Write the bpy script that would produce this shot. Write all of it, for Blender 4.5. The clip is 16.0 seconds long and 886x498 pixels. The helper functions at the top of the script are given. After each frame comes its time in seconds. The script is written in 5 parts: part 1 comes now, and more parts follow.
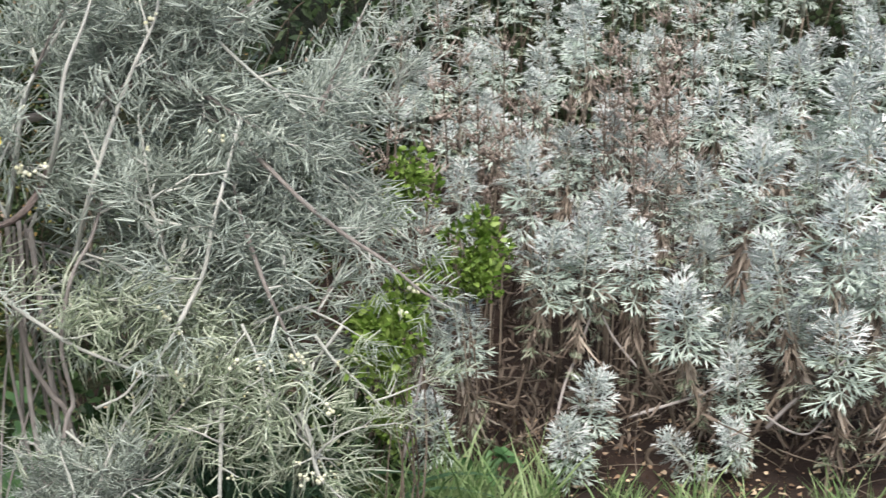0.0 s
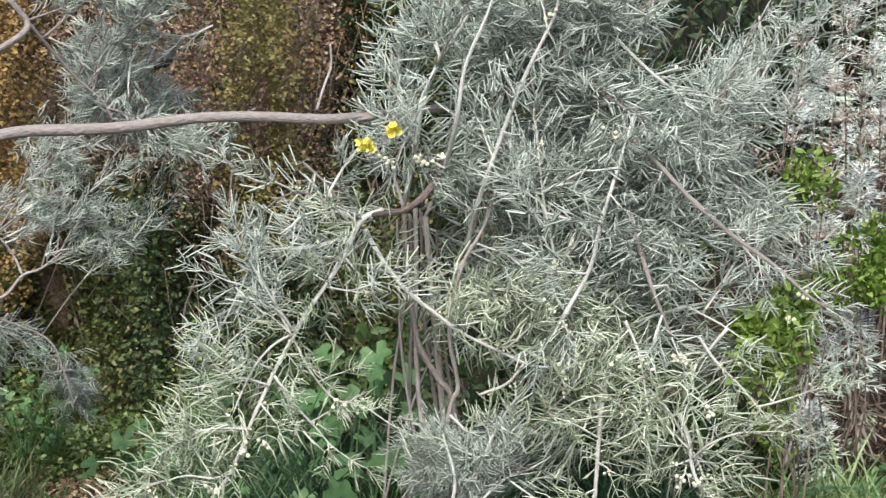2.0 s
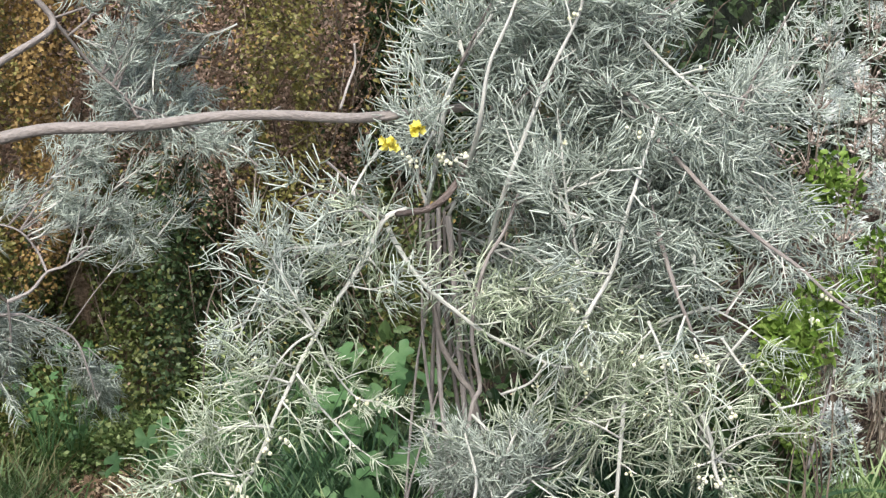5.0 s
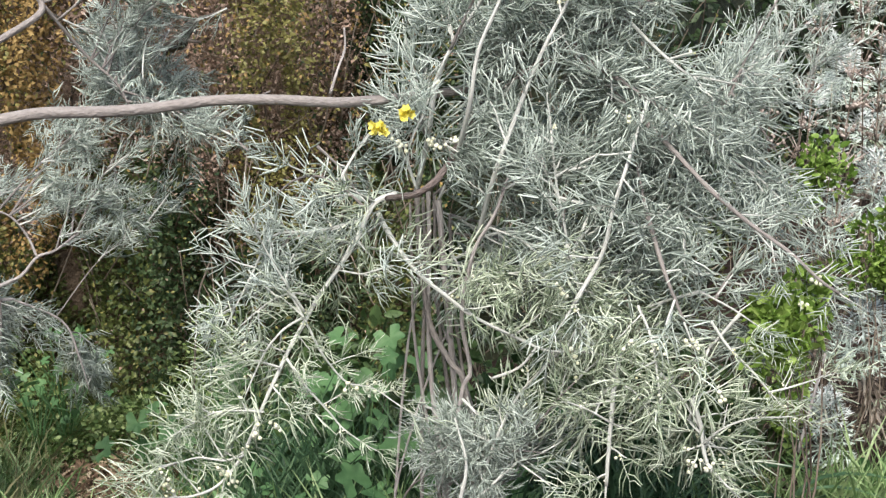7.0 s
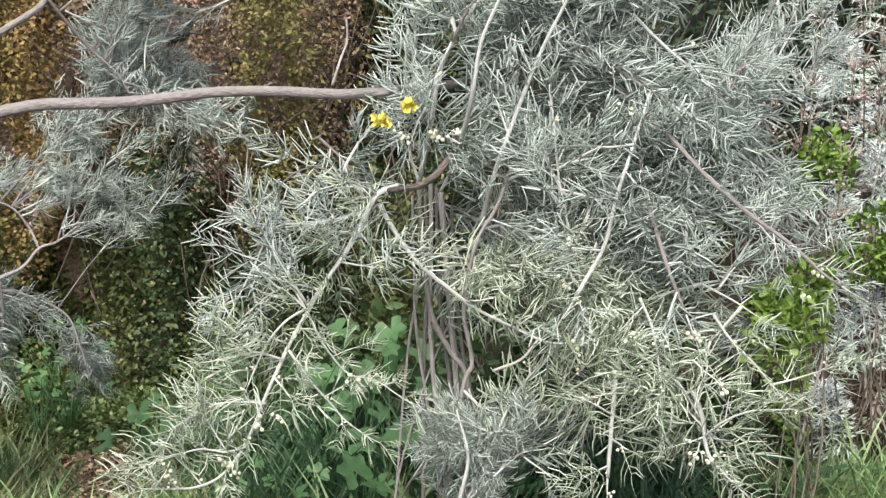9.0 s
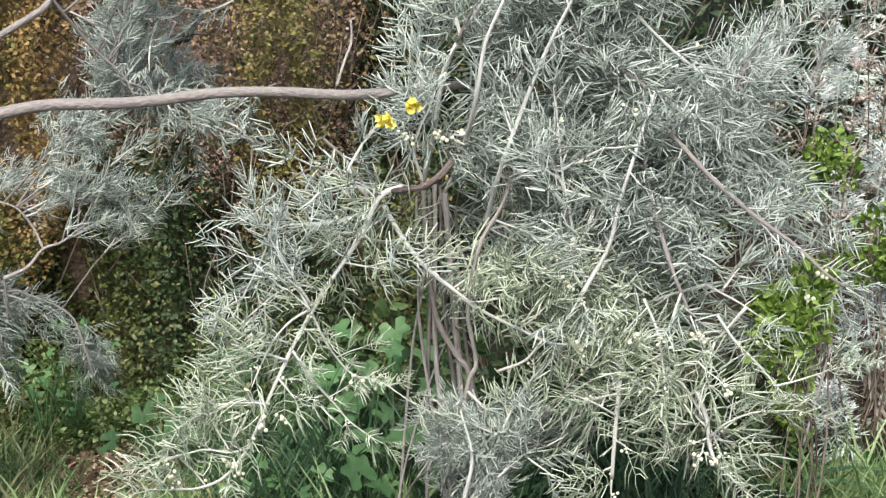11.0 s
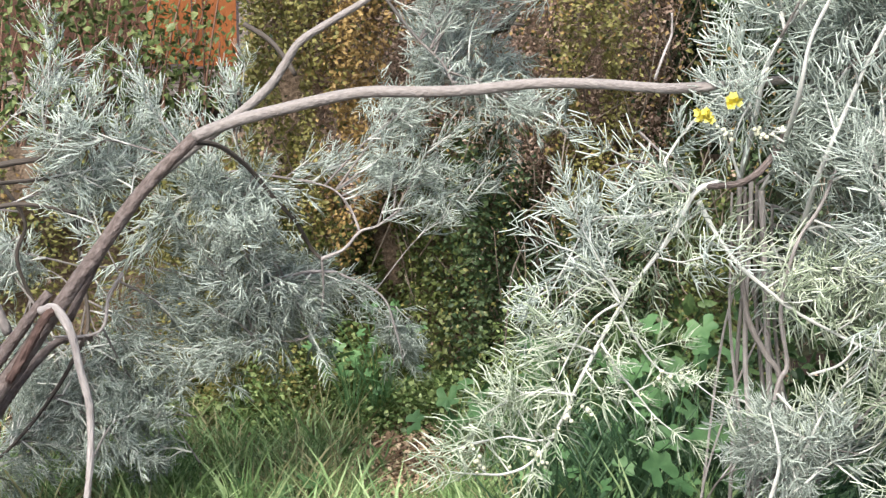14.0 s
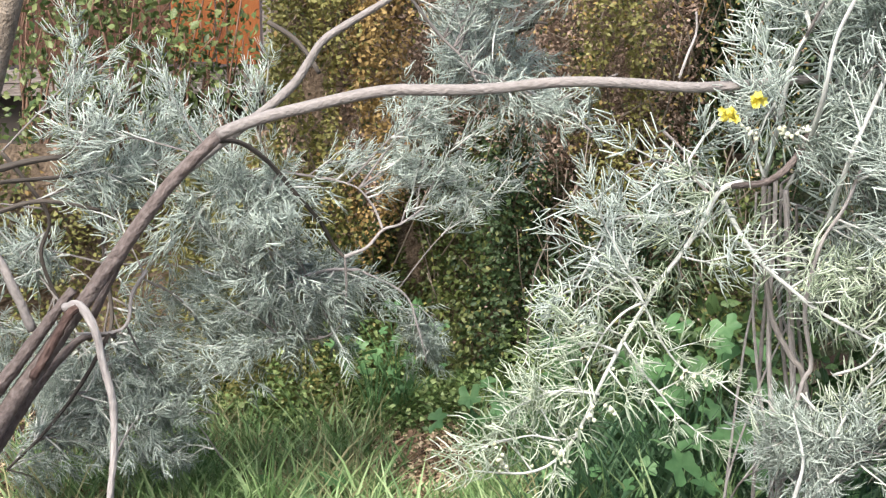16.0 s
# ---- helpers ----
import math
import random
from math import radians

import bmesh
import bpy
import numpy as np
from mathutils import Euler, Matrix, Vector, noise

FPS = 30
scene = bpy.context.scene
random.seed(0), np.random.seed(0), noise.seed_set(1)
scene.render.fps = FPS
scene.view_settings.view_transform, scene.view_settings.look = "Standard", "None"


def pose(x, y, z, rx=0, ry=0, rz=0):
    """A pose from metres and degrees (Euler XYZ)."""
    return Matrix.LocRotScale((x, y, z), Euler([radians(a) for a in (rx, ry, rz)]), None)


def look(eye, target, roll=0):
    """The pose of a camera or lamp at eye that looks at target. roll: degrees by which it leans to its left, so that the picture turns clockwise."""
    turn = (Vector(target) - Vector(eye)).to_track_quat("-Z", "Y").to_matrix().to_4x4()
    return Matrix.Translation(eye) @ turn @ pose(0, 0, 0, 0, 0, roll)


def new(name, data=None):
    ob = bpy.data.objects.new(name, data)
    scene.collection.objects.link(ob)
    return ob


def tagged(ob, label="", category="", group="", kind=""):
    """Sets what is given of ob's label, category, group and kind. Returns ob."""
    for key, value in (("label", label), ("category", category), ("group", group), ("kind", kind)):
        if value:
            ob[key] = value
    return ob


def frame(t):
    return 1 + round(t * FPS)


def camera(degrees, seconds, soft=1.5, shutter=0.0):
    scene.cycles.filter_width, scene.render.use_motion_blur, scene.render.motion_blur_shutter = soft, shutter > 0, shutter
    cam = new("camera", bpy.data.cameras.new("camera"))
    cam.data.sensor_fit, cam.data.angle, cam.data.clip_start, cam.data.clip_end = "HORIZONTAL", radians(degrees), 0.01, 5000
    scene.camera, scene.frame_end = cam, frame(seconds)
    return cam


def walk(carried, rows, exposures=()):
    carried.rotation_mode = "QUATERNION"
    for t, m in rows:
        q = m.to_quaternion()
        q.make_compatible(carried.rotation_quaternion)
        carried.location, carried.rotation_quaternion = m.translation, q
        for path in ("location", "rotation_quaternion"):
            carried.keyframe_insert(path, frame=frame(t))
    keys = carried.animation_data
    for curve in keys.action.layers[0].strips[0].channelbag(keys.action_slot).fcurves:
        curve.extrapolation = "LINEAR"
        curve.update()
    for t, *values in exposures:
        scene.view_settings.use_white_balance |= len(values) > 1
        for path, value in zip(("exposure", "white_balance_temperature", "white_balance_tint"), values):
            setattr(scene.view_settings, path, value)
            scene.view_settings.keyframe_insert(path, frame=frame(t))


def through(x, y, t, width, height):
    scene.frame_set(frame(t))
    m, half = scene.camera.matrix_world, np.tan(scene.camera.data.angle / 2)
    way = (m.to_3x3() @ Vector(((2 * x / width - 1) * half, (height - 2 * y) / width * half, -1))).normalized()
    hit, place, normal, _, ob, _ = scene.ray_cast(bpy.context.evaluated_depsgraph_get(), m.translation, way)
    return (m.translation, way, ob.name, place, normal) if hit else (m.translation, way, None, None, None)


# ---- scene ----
# the camera: held at chest height and panned across the shrubs, swaying by a few centimetres
cam = camera(30.26, 16.0, soft=1.35, shutter=0.25)
# seconds, sway to the side (metres), heading to the right, tilt, lean (degrees)
ROWS = [
    (0, -0.006, 15.79, -11.19, 0.28),
    (0.5, -0.007, 11.98, -11.22, 0.12),
    (1, -0.006, 7.97, -11.21, 0.17),
    (1.5, -0.003, 4.73, -11.23, 0.16),
    (2, -0.002, 1.97, -11.23, 0.17),
    (2.5, -0.001, 1.05, -11.23, 0.11),
    (3, -0.000, 1.24, -11.22, 0.08),
    (3.5, 0.002, 1.22, -11.22, 0.03),
    (4, 0.000, 1.12, -11.23, 0.03),
    (6.5, 0.005, 1.11, -11.48, 0.02),
    (7, 0.009, 1.31, -11.80, 0.04),
    (7.5, 0.007, 1.58, -12.03, 0.04),
    (8, 0.005, 1.75, -12.06, -0.03),
    (8.5, 0.005, 1.59, -12.06, -0.07),
    (9, 0.004, 1.33, -12.08, -0.06),
    (11.3, 0.004, 1.12, -12.05, -0.08),
    (11.5, 0.003, 0.73, -12.06, -0.11),
    (12, -0.002, -0.78, -12.09, -0.10),
    (12.5, -0.005, -3.12, -12.10, -0.06),
    (13, -0.008, -5.70, -12.15, -0.08),
    (13.5, -0.016, -7.78, -12.22, -0.07),
    (14, -0.021, -9.47, -12.35, -0.11),
    (14.5, -0.022, -10.18, -12.41, -0.04),
    (15, -0.020, -10.64, -12.39, -0.09),
    (15.5, -0.018, -10.41, -12.40, -0.06),
    (16, -0.025, -10.23, -12.41, -0.16),
]
walk(cam, [(t, pose(sway, 0, 1.45, 90 + tilt, 0, -turn) @ pose(0, 0, 0, 0, 0, -lean)) for t, sway, turn, tilt, lean in ROWS],
     exposures=[(0, 0.10), (1, 0.14), (1.5, 0.22), (2, 0.36), (9, 0.46), (12, 0.54), (13.5, 0.74), (16, 0.85)])

# bright overcast daylight
world = bpy.data.worlds.new("world")
scene.world = world
world.use_nodes = True
wn = world.node_tree.nodes
sky = wn.new("ShaderNodeTexSky")
sky.sky_type, sky.sun_disc = 'NISHITA', False
sky.sun_elevation, sky.sun_rotation = radians(51), radians(195)
sky.air_density, sky.dust_density, sky.ozone_density = 1.0, 3.0, 1.0
world.node_tree.links.new(sky.outputs[0], wn["Background"].inputs[0])
wn["Background"].inputs[1].default_value = 0.125
sun = new("sun", bpy.data.lights.new("sun", 'SUN'))
sun.data.energy, sun.data.angle, sun.data.color = 4.1, radians(34), (1.0, 0.96, 0.90)
sun.matrix_basis = look((0, 0, 0), (0.15, 0.61, -0.78))

# ---- materials ----
def material(name, colors, rough=0.6, scale=8.0, island=0.0, metal=0.0, bump=0.0, bump_scale=120.0, through=0.0, stretch=(1, 1, 1), spec=0.4, grain=False):
    """Noise between colours, shifted piece by piece; some leaves let light through."""
    mat = bpy.data.materials.new(name)
    mat.use_nodes = True
    nt = mat.node_tree
    n, ln = nt.nodes, nt.links
    bsdf = n["Principled BSDF"]
    co = n.new("ShaderNodeTexCoord")
    mp = n.new("ShaderNodeMapping")
    mp.inputs["Scale"].default_value = stretch
    if grain:
        along = n.new("ShaderNodeAttribute")
        along.attribute_name = "grain"
        ln.new(along.outputs["Vector"], mp.inputs["Vector"])
    else:
        ln.new(co.outputs["Object"], mp.inputs["Vector"])
    tex = n.new("ShaderNodeTexNoise")
    tex.inputs["Scale"].default_value = scale
    tex.inputs["Detail"].default_value = 6
    tex.inputs["Roughness"].default_value = 0.65
    ln.new(mp.outputs[0], tex.inputs["Vector"])
    ramp = n.new("ShaderNodeValToRGB")
    el = ramp.color_ramp.elements
    k = len(colors)
    for i, c in enumerate(colors):
        pos = 0.28 + 0.44 * i / max(1, k - 1)
        e = el[i] if i < 2 else el.new(pos)
        e.position, e.color = pos, (*c, 1)
    fac = tex.outputs["Fac"]
    if island:
        geo = n.new("ShaderNodeNewGeometry")
        oi = n.new("ShaderNodeObjectInfo")
        a = n.new("ShaderNodeMath"); a.operation = 'MULTIPLY_ADD'
        ln.new(geo.outputs["Random Per Island"], a.inputs[0])
        a.inputs[1].default_value = island
        b = n.new("ShaderNodeMath"); b.operation = 'MULTIPLY_ADD'
        ln.new(oi.outputs["Random"], b.inputs[0])
        b.inputs[1].default_value = island * 0.5
        ln.new(fac, b.inputs[2])
        ln.new(b.outputs[0], a.inputs[2])
        c = n.new("ShaderNodeMath"); c.operation = 'SUBTRACT'
        ln.new(a.outputs[0], c.inputs[0])
        c.inputs[1].default_value = island * 0.75
        fac = c.outputs[0]
    ln.new(fac, ramp.inputs[0])
    ln.new(ramp.outputs[0], bsdf.inputs["Base Color"])
    bsdf.inputs["Roughness"].default_value = rough
    bsdf.inputs["Metallic"].default_value = metal
    bsdf.inputs["Specular IOR Level"].default_value = spec
    if bump:
        t2 = n.new("ShaderNodeTexNoise")
        t2.inputs["Scale"].default_value = bump_scale
        t2.inputs["Detail"].default_value = 5
        ln.new(mp.outputs[0], t2.inputs["Vector"])
        bp = n.new("ShaderNodeBump")
        bp.inputs["Strength"].default_value = bump
        bp.inputs["Distance"].default_value = 0.01
        ln.new(t2.outputs["Fac"], bp.inputs["Height"])
        ln.new(bp.outputs[0], bsdf.inputs["Normal"])
    if through:
        tr = n.new("ShaderNodeBsdfTranslucent")
        mx = n.new("ShaderNodeMixShader")
        mx.inputs[0].default_value = through
        ln.new(ramp.outputs[0], tr.inputs["Color"])
        ln.new(bsdf.outputs[0], mx.inputs[1])
        ln.new(tr.outputs[0], mx.inputs[2])
        ln.new(mx.outputs[0], n["Material Output"].inputs[0])
    return mat


M_SILVER = material("silver_leaf", [(0.25, 0.295, 0.255), (0.37, 0.43, 0.375), (0.50, 0.57, 0.51), (0.64, 0.71, 0.645)], 0.65, 6, 0.7, through=0.12, spec=0.2)
M_YOUNG = material("young_silver_leaf", [(0.286, 0.352, 0.237), (0.490, 0.561, 0.424), (0.732, 0.792, 0.649)], 0.65, 6, 0.7, through=0.14, spec=0.2)
M_SILVER_STEM = material("silver_stem", [(0.36, 0.37, 0.335), (0.56, 0.57, 0.53), (0.70, 0.70, 0.66)], 0.75, 60, bump=0.5, bump_scale=160, stretch=(1, 1, 0.14), grain=True)
M_BARK = material("grey_brown_bark", [(0.195, 0.172, 0.16), (0.26, 0.234, 0.22), (0.325, 0.297, 0.28)], 0.8, 120, bump=0.5, bump_scale=180, stretch=(1, 1, 0.5), grain=True)
M_TRUNK = material("reddish_rough_bark", [(0.095, 0.073, 0.066), (0.165, 0.132, 0.121), (0.25, 0.21, 0.195)], 0.9, 100, bump=1.0, bump_scale=120, stretch=(1, 1, 0.5), grain=True)
M_TORN = material("torn_reddish_bark", [(0.06, 0.036, 0.03), (0.125, 0.078, 0.066), (0.21, 0.145, 0.125)], 0.8, 90, bump=1.0, bump_scale=120, stretch=(1, 1, 0.3), grain=True)
M_TAN = material("tan_bark", [(0.15, 0.12, 0.09), (0.25, 0.205, 0.16), (0.36, 0.305, 0.245)], 0.95, 30, bump=0.7, bump_scale=160)
M_DARKBARK = material("dark_twig_bark", [(0.035, 0.03, 0.025), (0.12, 0.10, 0.085)], 0.85, 60, bump=0.5, stretch=(1, 1, 0.14), grain=True)
M_PALEBARK = material("pale_dead_bark", [(0.27, 0.24, 0.23), (0.41, 0.375, 0.36), (0.56, 0.52, 0.50)], 0.8, 70, bump=0.6, bump_scale=160, stretch=(1, 1, 0.3), grain=True)
M_WORM = material("wormwood_leaf", [(0.348, 0.408, 0.389), (0.570, 0.641, 0.617), (0.791, 0.800, 0.800)], 0.65, 7, 0.5, through=0.1, spec=0.25)
M_WORM_MID = material("wormwood_older_leaf", [(0.268, 0.339, 0.287), (0.459, 0.543, 0.479), (0.663, 0.747, 0.677)], 0.65, 7, 0.5, through=0.1, spec=0.25)
M_WORM_LOW = material("wormwood_lower_leaf", [(0.16, 0.20, 0.12), (0.30, 0.35, 0.25), (0.46, 0.50, 0.38)], 0.65, 7, 0.6, through=0.15)
M_WORM_STEM = material("wormwood_stem", [(0.22, 0.22, 0.17), (0.45, 0.46, 0.40)], 0.8, 30)
M_DEAD = material("dead_leaf", [(0.045, 0.032, 0.024), (0.105, 0.078, 0.06), (0.22, 0.175, 0.14)], 0.85, 10, 0.6, through=0.1)
M_DEAD_TAN = material("tan_withered_leaf", [(0.15, 0.118, 0.095), (0.31, 0.255, 0.21), (0.50, 0.435, 0.365)], 0.85, 10, 0.6, through=0.15)
M_STRAW = material("dry_stalk", [(0.06, 0.044, 0.033), (0.135, 0.105, 0.08), (0.27, 0.225, 0.18)], 0.8, 12, 0.6)
M_HEDGE_Y = material("yellow_green_hedge_leaf", [(0.14, 0.135, 0.042), (0.225, 0.212, 0.068), (0.325, 0.30, 0.108)], 0.5, 5, 0.3, through=0.2)
M_HEDGE_O = material("ochre_hedge_leaf", [(0.18, 0.115, 0.042), (0.275, 0.18, 0.065), (0.38, 0.265, 0.10)], 0.6, 5, 0.3, through=0.2)
M_HEDGE_G = material("olive_hedge_leaf", [(0.045, 0.062, 0.018), (0.095, 0.12, 0.036), (0.18, 0.205, 0.07)], 0.45, 5, 0.3, through=0.2)
M_HEDGE_D = material("dark_green_hedge_leaf", [(0.022, 0.045, 0.018), (0.06, 0.10, 0.042), (0.125, 0.18, 0.082)], 0.5, 5, 0.4, through=0.2)
M_HEDGE_B = material("brown_dry_hedge_leaf", [(0.17, 0.11, 0.082), (0.31, 0.21, 0.16), (0.46, 0.34, 0.27)], 0.8, 6, 0.5)
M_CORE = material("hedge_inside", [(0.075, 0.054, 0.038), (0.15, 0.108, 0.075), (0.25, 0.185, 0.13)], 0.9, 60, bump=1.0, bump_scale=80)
# near-black green: shade between the green leaves, put into the backing's colour
M_CORE_SHADE = material("green_hedge_inside", [(0.012, 0.016, 0.008), (0.03, 0.036, 0.018), (0.06, 0.066, 0.035)], 0.9, 50, bump=1.0, bump_scale=60)
M_BRIGHT = material("bright_green_leaf", [(0.09, 0.17, 0.025), (0.20, 0.32, 0.06), (0.34, 0.46, 0.13)], 0.45, 8, 0.6, through=0.25)
M_COVER = material("low_green_leaf", [(0.08, 0.135, 0.04), (0.185, 0.265, 0.09), (0.35, 0.43, 0.18)], 0.5, 6, 0.7, through=0.2)
M_GRASS = material("grass_blade", [(0.095, 0.175, 0.06), (0.20, 0.32, 0.12), (0.37, 0.48, 0.235)], 0.45, 5, 0.6, through=0.25)
M_WEED = material("broad_weed_leaf", [(0.05, 0.13, 0.045), (0.105, 0.22, 0.085), (0.18, 0.32, 0.135)], 0.5, 9, 0.5, through=0.25)
M_FLOWER = material("yellow_petal", [(0.78, 0.68, 0.08), (0.90, 0.84, 0.24)], 0.6, 60, 0.5, through=0.2)
M_BUD = material("pale_bud", [(0.56, 0.56, 0.34), (0.70, 0.70, 0.50), (0.78, 0.78, 0.64)], 0.7, 40, 0.6)
M_SOIL = material("brown_soil", [(0.014, 0.0085, 0.0065), (0.032, 0.0195, 0.0145), (0.07, 0.043, 0.032)], 0.95, 3.5, bump=1.0, bump_scale=40)
M_ORANGE = material("orange_painted_panel", [(0.13, 0.04, 0.014), (0.24, 0.075, 0.02), (0.30, 0.105, 0.03)], 0.65, 5, bump=0.4, bump_scale=40, stretch=(4, 4, 1))
# darker brown-red for the left boards, with their shade put into the colour
M_SHADED_BOARD = material("brown_red_stained_panel", [(0.035, 0.018, 0.012), (0.085, 0.038, 0.023), (0.14, 0.07, 0.042)], 0.75, 6, bump=0.5, bump_scale=40, stretch=(4, 4, 1))
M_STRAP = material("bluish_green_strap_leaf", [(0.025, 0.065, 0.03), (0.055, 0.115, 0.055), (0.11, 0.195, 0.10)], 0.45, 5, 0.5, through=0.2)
M_UNDER = material("dark_undergrowth_leaf", [(0.022, 0.05, 0.017), (0.055, 0.105, 0.034), (0.115, 0.185, 0.068)], 0.5, 7, 0.6, through=0.2)
M_DRYGRASS = material("dry_grass_blade", [(0.18, 0.18, 0.085), (0.32, 0.31, 0.16), (0.48, 0.45, 0.26)], 0.7, 6, 0.6, through=0.2)
M_GREYWOOD = material("weathered_grey_timber", [(0.12, 0.10, 0.09), (0.25, 0.21, 0.19), (0.36, 0.32, 0.29)], 0.85, 6, bump=0.8, bump_scale=30, stretch=(1, 8, 8))
M_CLIMB = material("light_green_climber_leaf", [(0.05, 0.085, 0.025), (0.12, 0.17, 0.055), (0.25, 0.29, 0.12)], 0.45, 6, 0.6, through=0.25)
M_LITTER = material("leaf_litter", [(0.138, 0.086, 0.052), (0.345, 0.230, 0.149), (0.667, 0.517, 0.356)], 0.85, 8, 0.8)
M_SEED = material("dry_seed_head", [(0.180, 0.143, 0.120), (0.330, 0.270, 0.232), (0.510, 0.435, 0.390)], 0.85, 12, 0.6)
M_SCRAP = material("bluish_plastic_sheet", [(0.35, 0.42, 0.48), (0.62, 0.67, 0.70)], 0.3, 20)
M_CANE = material("reddish_cane", [(0.12, 0.06, 0.04), (0.28, 0.17, 0.12)], 0.6, 20, 0.3)

# ---- geometry helpers ----
RNG = np.random.default_rng(7)


def mesh_from(name, verts, tris, mats, slots=None, smooth=True):
    """A mesh from arrays of corners and triangles."""
    me = bpy.data.meshes.new(name)
    verts, tris = np.asarray(verts, np.float32), np.asarray(tris, np.int32)
    me.vertices.add(len(verts))
    me.vertices.foreach_set("co", verts.ravel())
    me.loops.add(len(tris) * 3)
    me.loops.foreach_set("vertex_index", tris.ravel())
    me.polygons.add(len(tris))
    me.polygons.foreach_set("loop_start", np.arange(0, len(tris) * 3, 3, dtype=np.int32))
    me.polygons.foreach_set("loop_total", np.full(len(tris), 3, np.int32))
    me.polygons.foreach_set("use_smooth", np.full(len(tris), smooth))
    for m in mats:
        me.materials.append(m)
    if slots is not None:
        me.polygons.foreach_set("material_index", np.asarray(slots, np.int32))
    me.update(calc_edges=True)
    me.validate()
    return me


class Geo:
    """Collects triangles, with a material slot for each."""

    def __init__(self):
        self.v, self.f, self.s, self.n = [], [], [], 0

    def add(self, v, f, slot=0):
        v, f = np.asarray(v, float), np.asarray(f, int)
        self.v.append(v)
        self.f.append(f + self.n)
        self.s.append(np.full(len(f), slot) if np.isscalar(slot) else slot)
        self.n += len(v)

    def arrays(self):
        return np.concatenate(self.v), np.concatenate(self.f), np.concatenate(self.s)

    def spread(self, arrays, mats4):
        """Copies of arrays at each of the 4 x 4 poses."""
        v, f, s = arrays
        m = np.asarray(mats4)
        w = np.einsum('kij,nj->kni', m[:, :3, :3], v) + m[:, None, :3, 3]
        k = len(m)
        self.add(w.reshape(-1, 3), (f[None] + (np.arange(k) * len(v))[:, None, None]).reshape(-1, 3), np.tile(s, k))

    def mesh(self, name, mats, smooth=True):
        v, f, s = self.arrays()
        return mesh_from(name, v, f, mats, s, smooth)


def unit(v):
    v = np.asarray(v, float)
    return v / (np.linalg.norm(v) + 1e-9)


def axes(direction, up=(0, 0, 1), roll=0.0):
    """A turn whose x runs along direction and whose z leans to up."""
    x = unit(direction)
    y = np.cross(np.asarray(up, float), x)
    if np.linalg.norm(y) < 1e-3:
        y = np.cross((0.3, 1, 0), x)
    y = unit(y)
    z = np.cross(x, y)
    c, s = math.cos(roll), math.sin(roll)
    return np.stack([x, c * y + s * z, c * z - s * y], 1)


def placed(p, direction, up=(0, 0, 1), roll=0.0, size=1.0):
    m = np.eye(4)
    m[:3, :3] = axes(direction, up, roll) * size
    m[:3, 3] = p
    return m


def smooth_path(pts, per=5):
    """A Catmull-Rom line through the points."""
    p = np.asarray(pts, float)
    if len(p) < 3:
        return np.linspace(p[0], p[-1], per + 1)
    q = np.vstack([2 * p[0] - p[1], p, 2 * p[-1] - p[-2]])
    out = []
    for i in range(1, len(q) - 2):
        for k in range(per):
            t = k / per
            out.append(0.5 * (2 * q[i] + (q[i + 1] - q[i - 1]) * t + (2 * q[i - 1] - 5 * q[i] + 4 * q[i + 1] - q[i + 2]) * t ** 2
                              + (3 * q[i] - q[i - 1] - 3 * q[i + 1] + q[i + 2]) * t ** 3))
    out.append(p[-1])
    return np.array(out)


def tube(geo, pts, r0, r1, sides=7, per=5, lumps=0.08, slot=0, kink=0.0, ridge=0.0):
    """A tapered, slightly uneven stem along pts."""
    line = smooth_path(pts, per)
    if kink:
        line[1:-1] += RNG.normal(0, kink, line[1:-1].shape)
    n = len(line)
    tan = np.gradient(line, axis=0)
    a = unit(np.cross(tan[0], (0.31, 0.2, 0.93)))
    ang = np.arange(sides) * 2 * math.pi / sides
    ridges = RNG.normal(0, ridge, sides) if ridge else 0.0
    v = []
    for i in range(n):
        t = unit(tan[i])
        a = unit(a - t * np.dot(a, t))
        b = np.cross(t, a)
        r = (r0 + (r1 - r0) * i / (n - 1)) * (1 + ridges + RNG.normal(0, lumps, sides) + RNG.normal(0, lumps * 0.5))
        v.append(line[i] + (np.cos(ang) * r)[:, None] * a + (np.sin(ang) * r)[:, None] * b)
    v = np.vstack(v + [line[:1], line[-1:]])
    f = []
    for i in range(n - 1):
        for k in range(sides):
            p, q = i * sides + k, i * sides + (k + 1) % sides
            f += [(p, q, q + sides), (p, q + sides, p + sides)]
    e = (n - 1) * sides
    for k in range(sides):
        f += [(n * sides, (k + 1) % sides, k), (n * sides + 1, e + k, e + (k + 1) % sides)]
    geo.add(v, f, slot)
    return line


def add_grain(me, line, sides):
    """Stores round-and-along coordinates, so that bark is streaked along the limb."""
    run = np.concatenate([[0], np.cumsum(np.linalg.norm(np.diff(line, axis=0), axis=1))])
    ang = np.arange(sides) * 2 * math.pi / sides
    co = np.stack(np.broadcast_arrays(0.012 * np.cos(ang)[None], 0.012 * np.sin(ang)[None], run[:, None]), -1).reshape(-1, 3)
    co = np.vstack([co, (0, 0, 0), (0, 0, run[-1])]) + RNG.uniform(0, 5, 3)
    me.attributes.new("grain", 'FLOAT_VECTOR', 'POINT').data.foreach_set("vector", co.astype(np.float32).ravel())
    return me


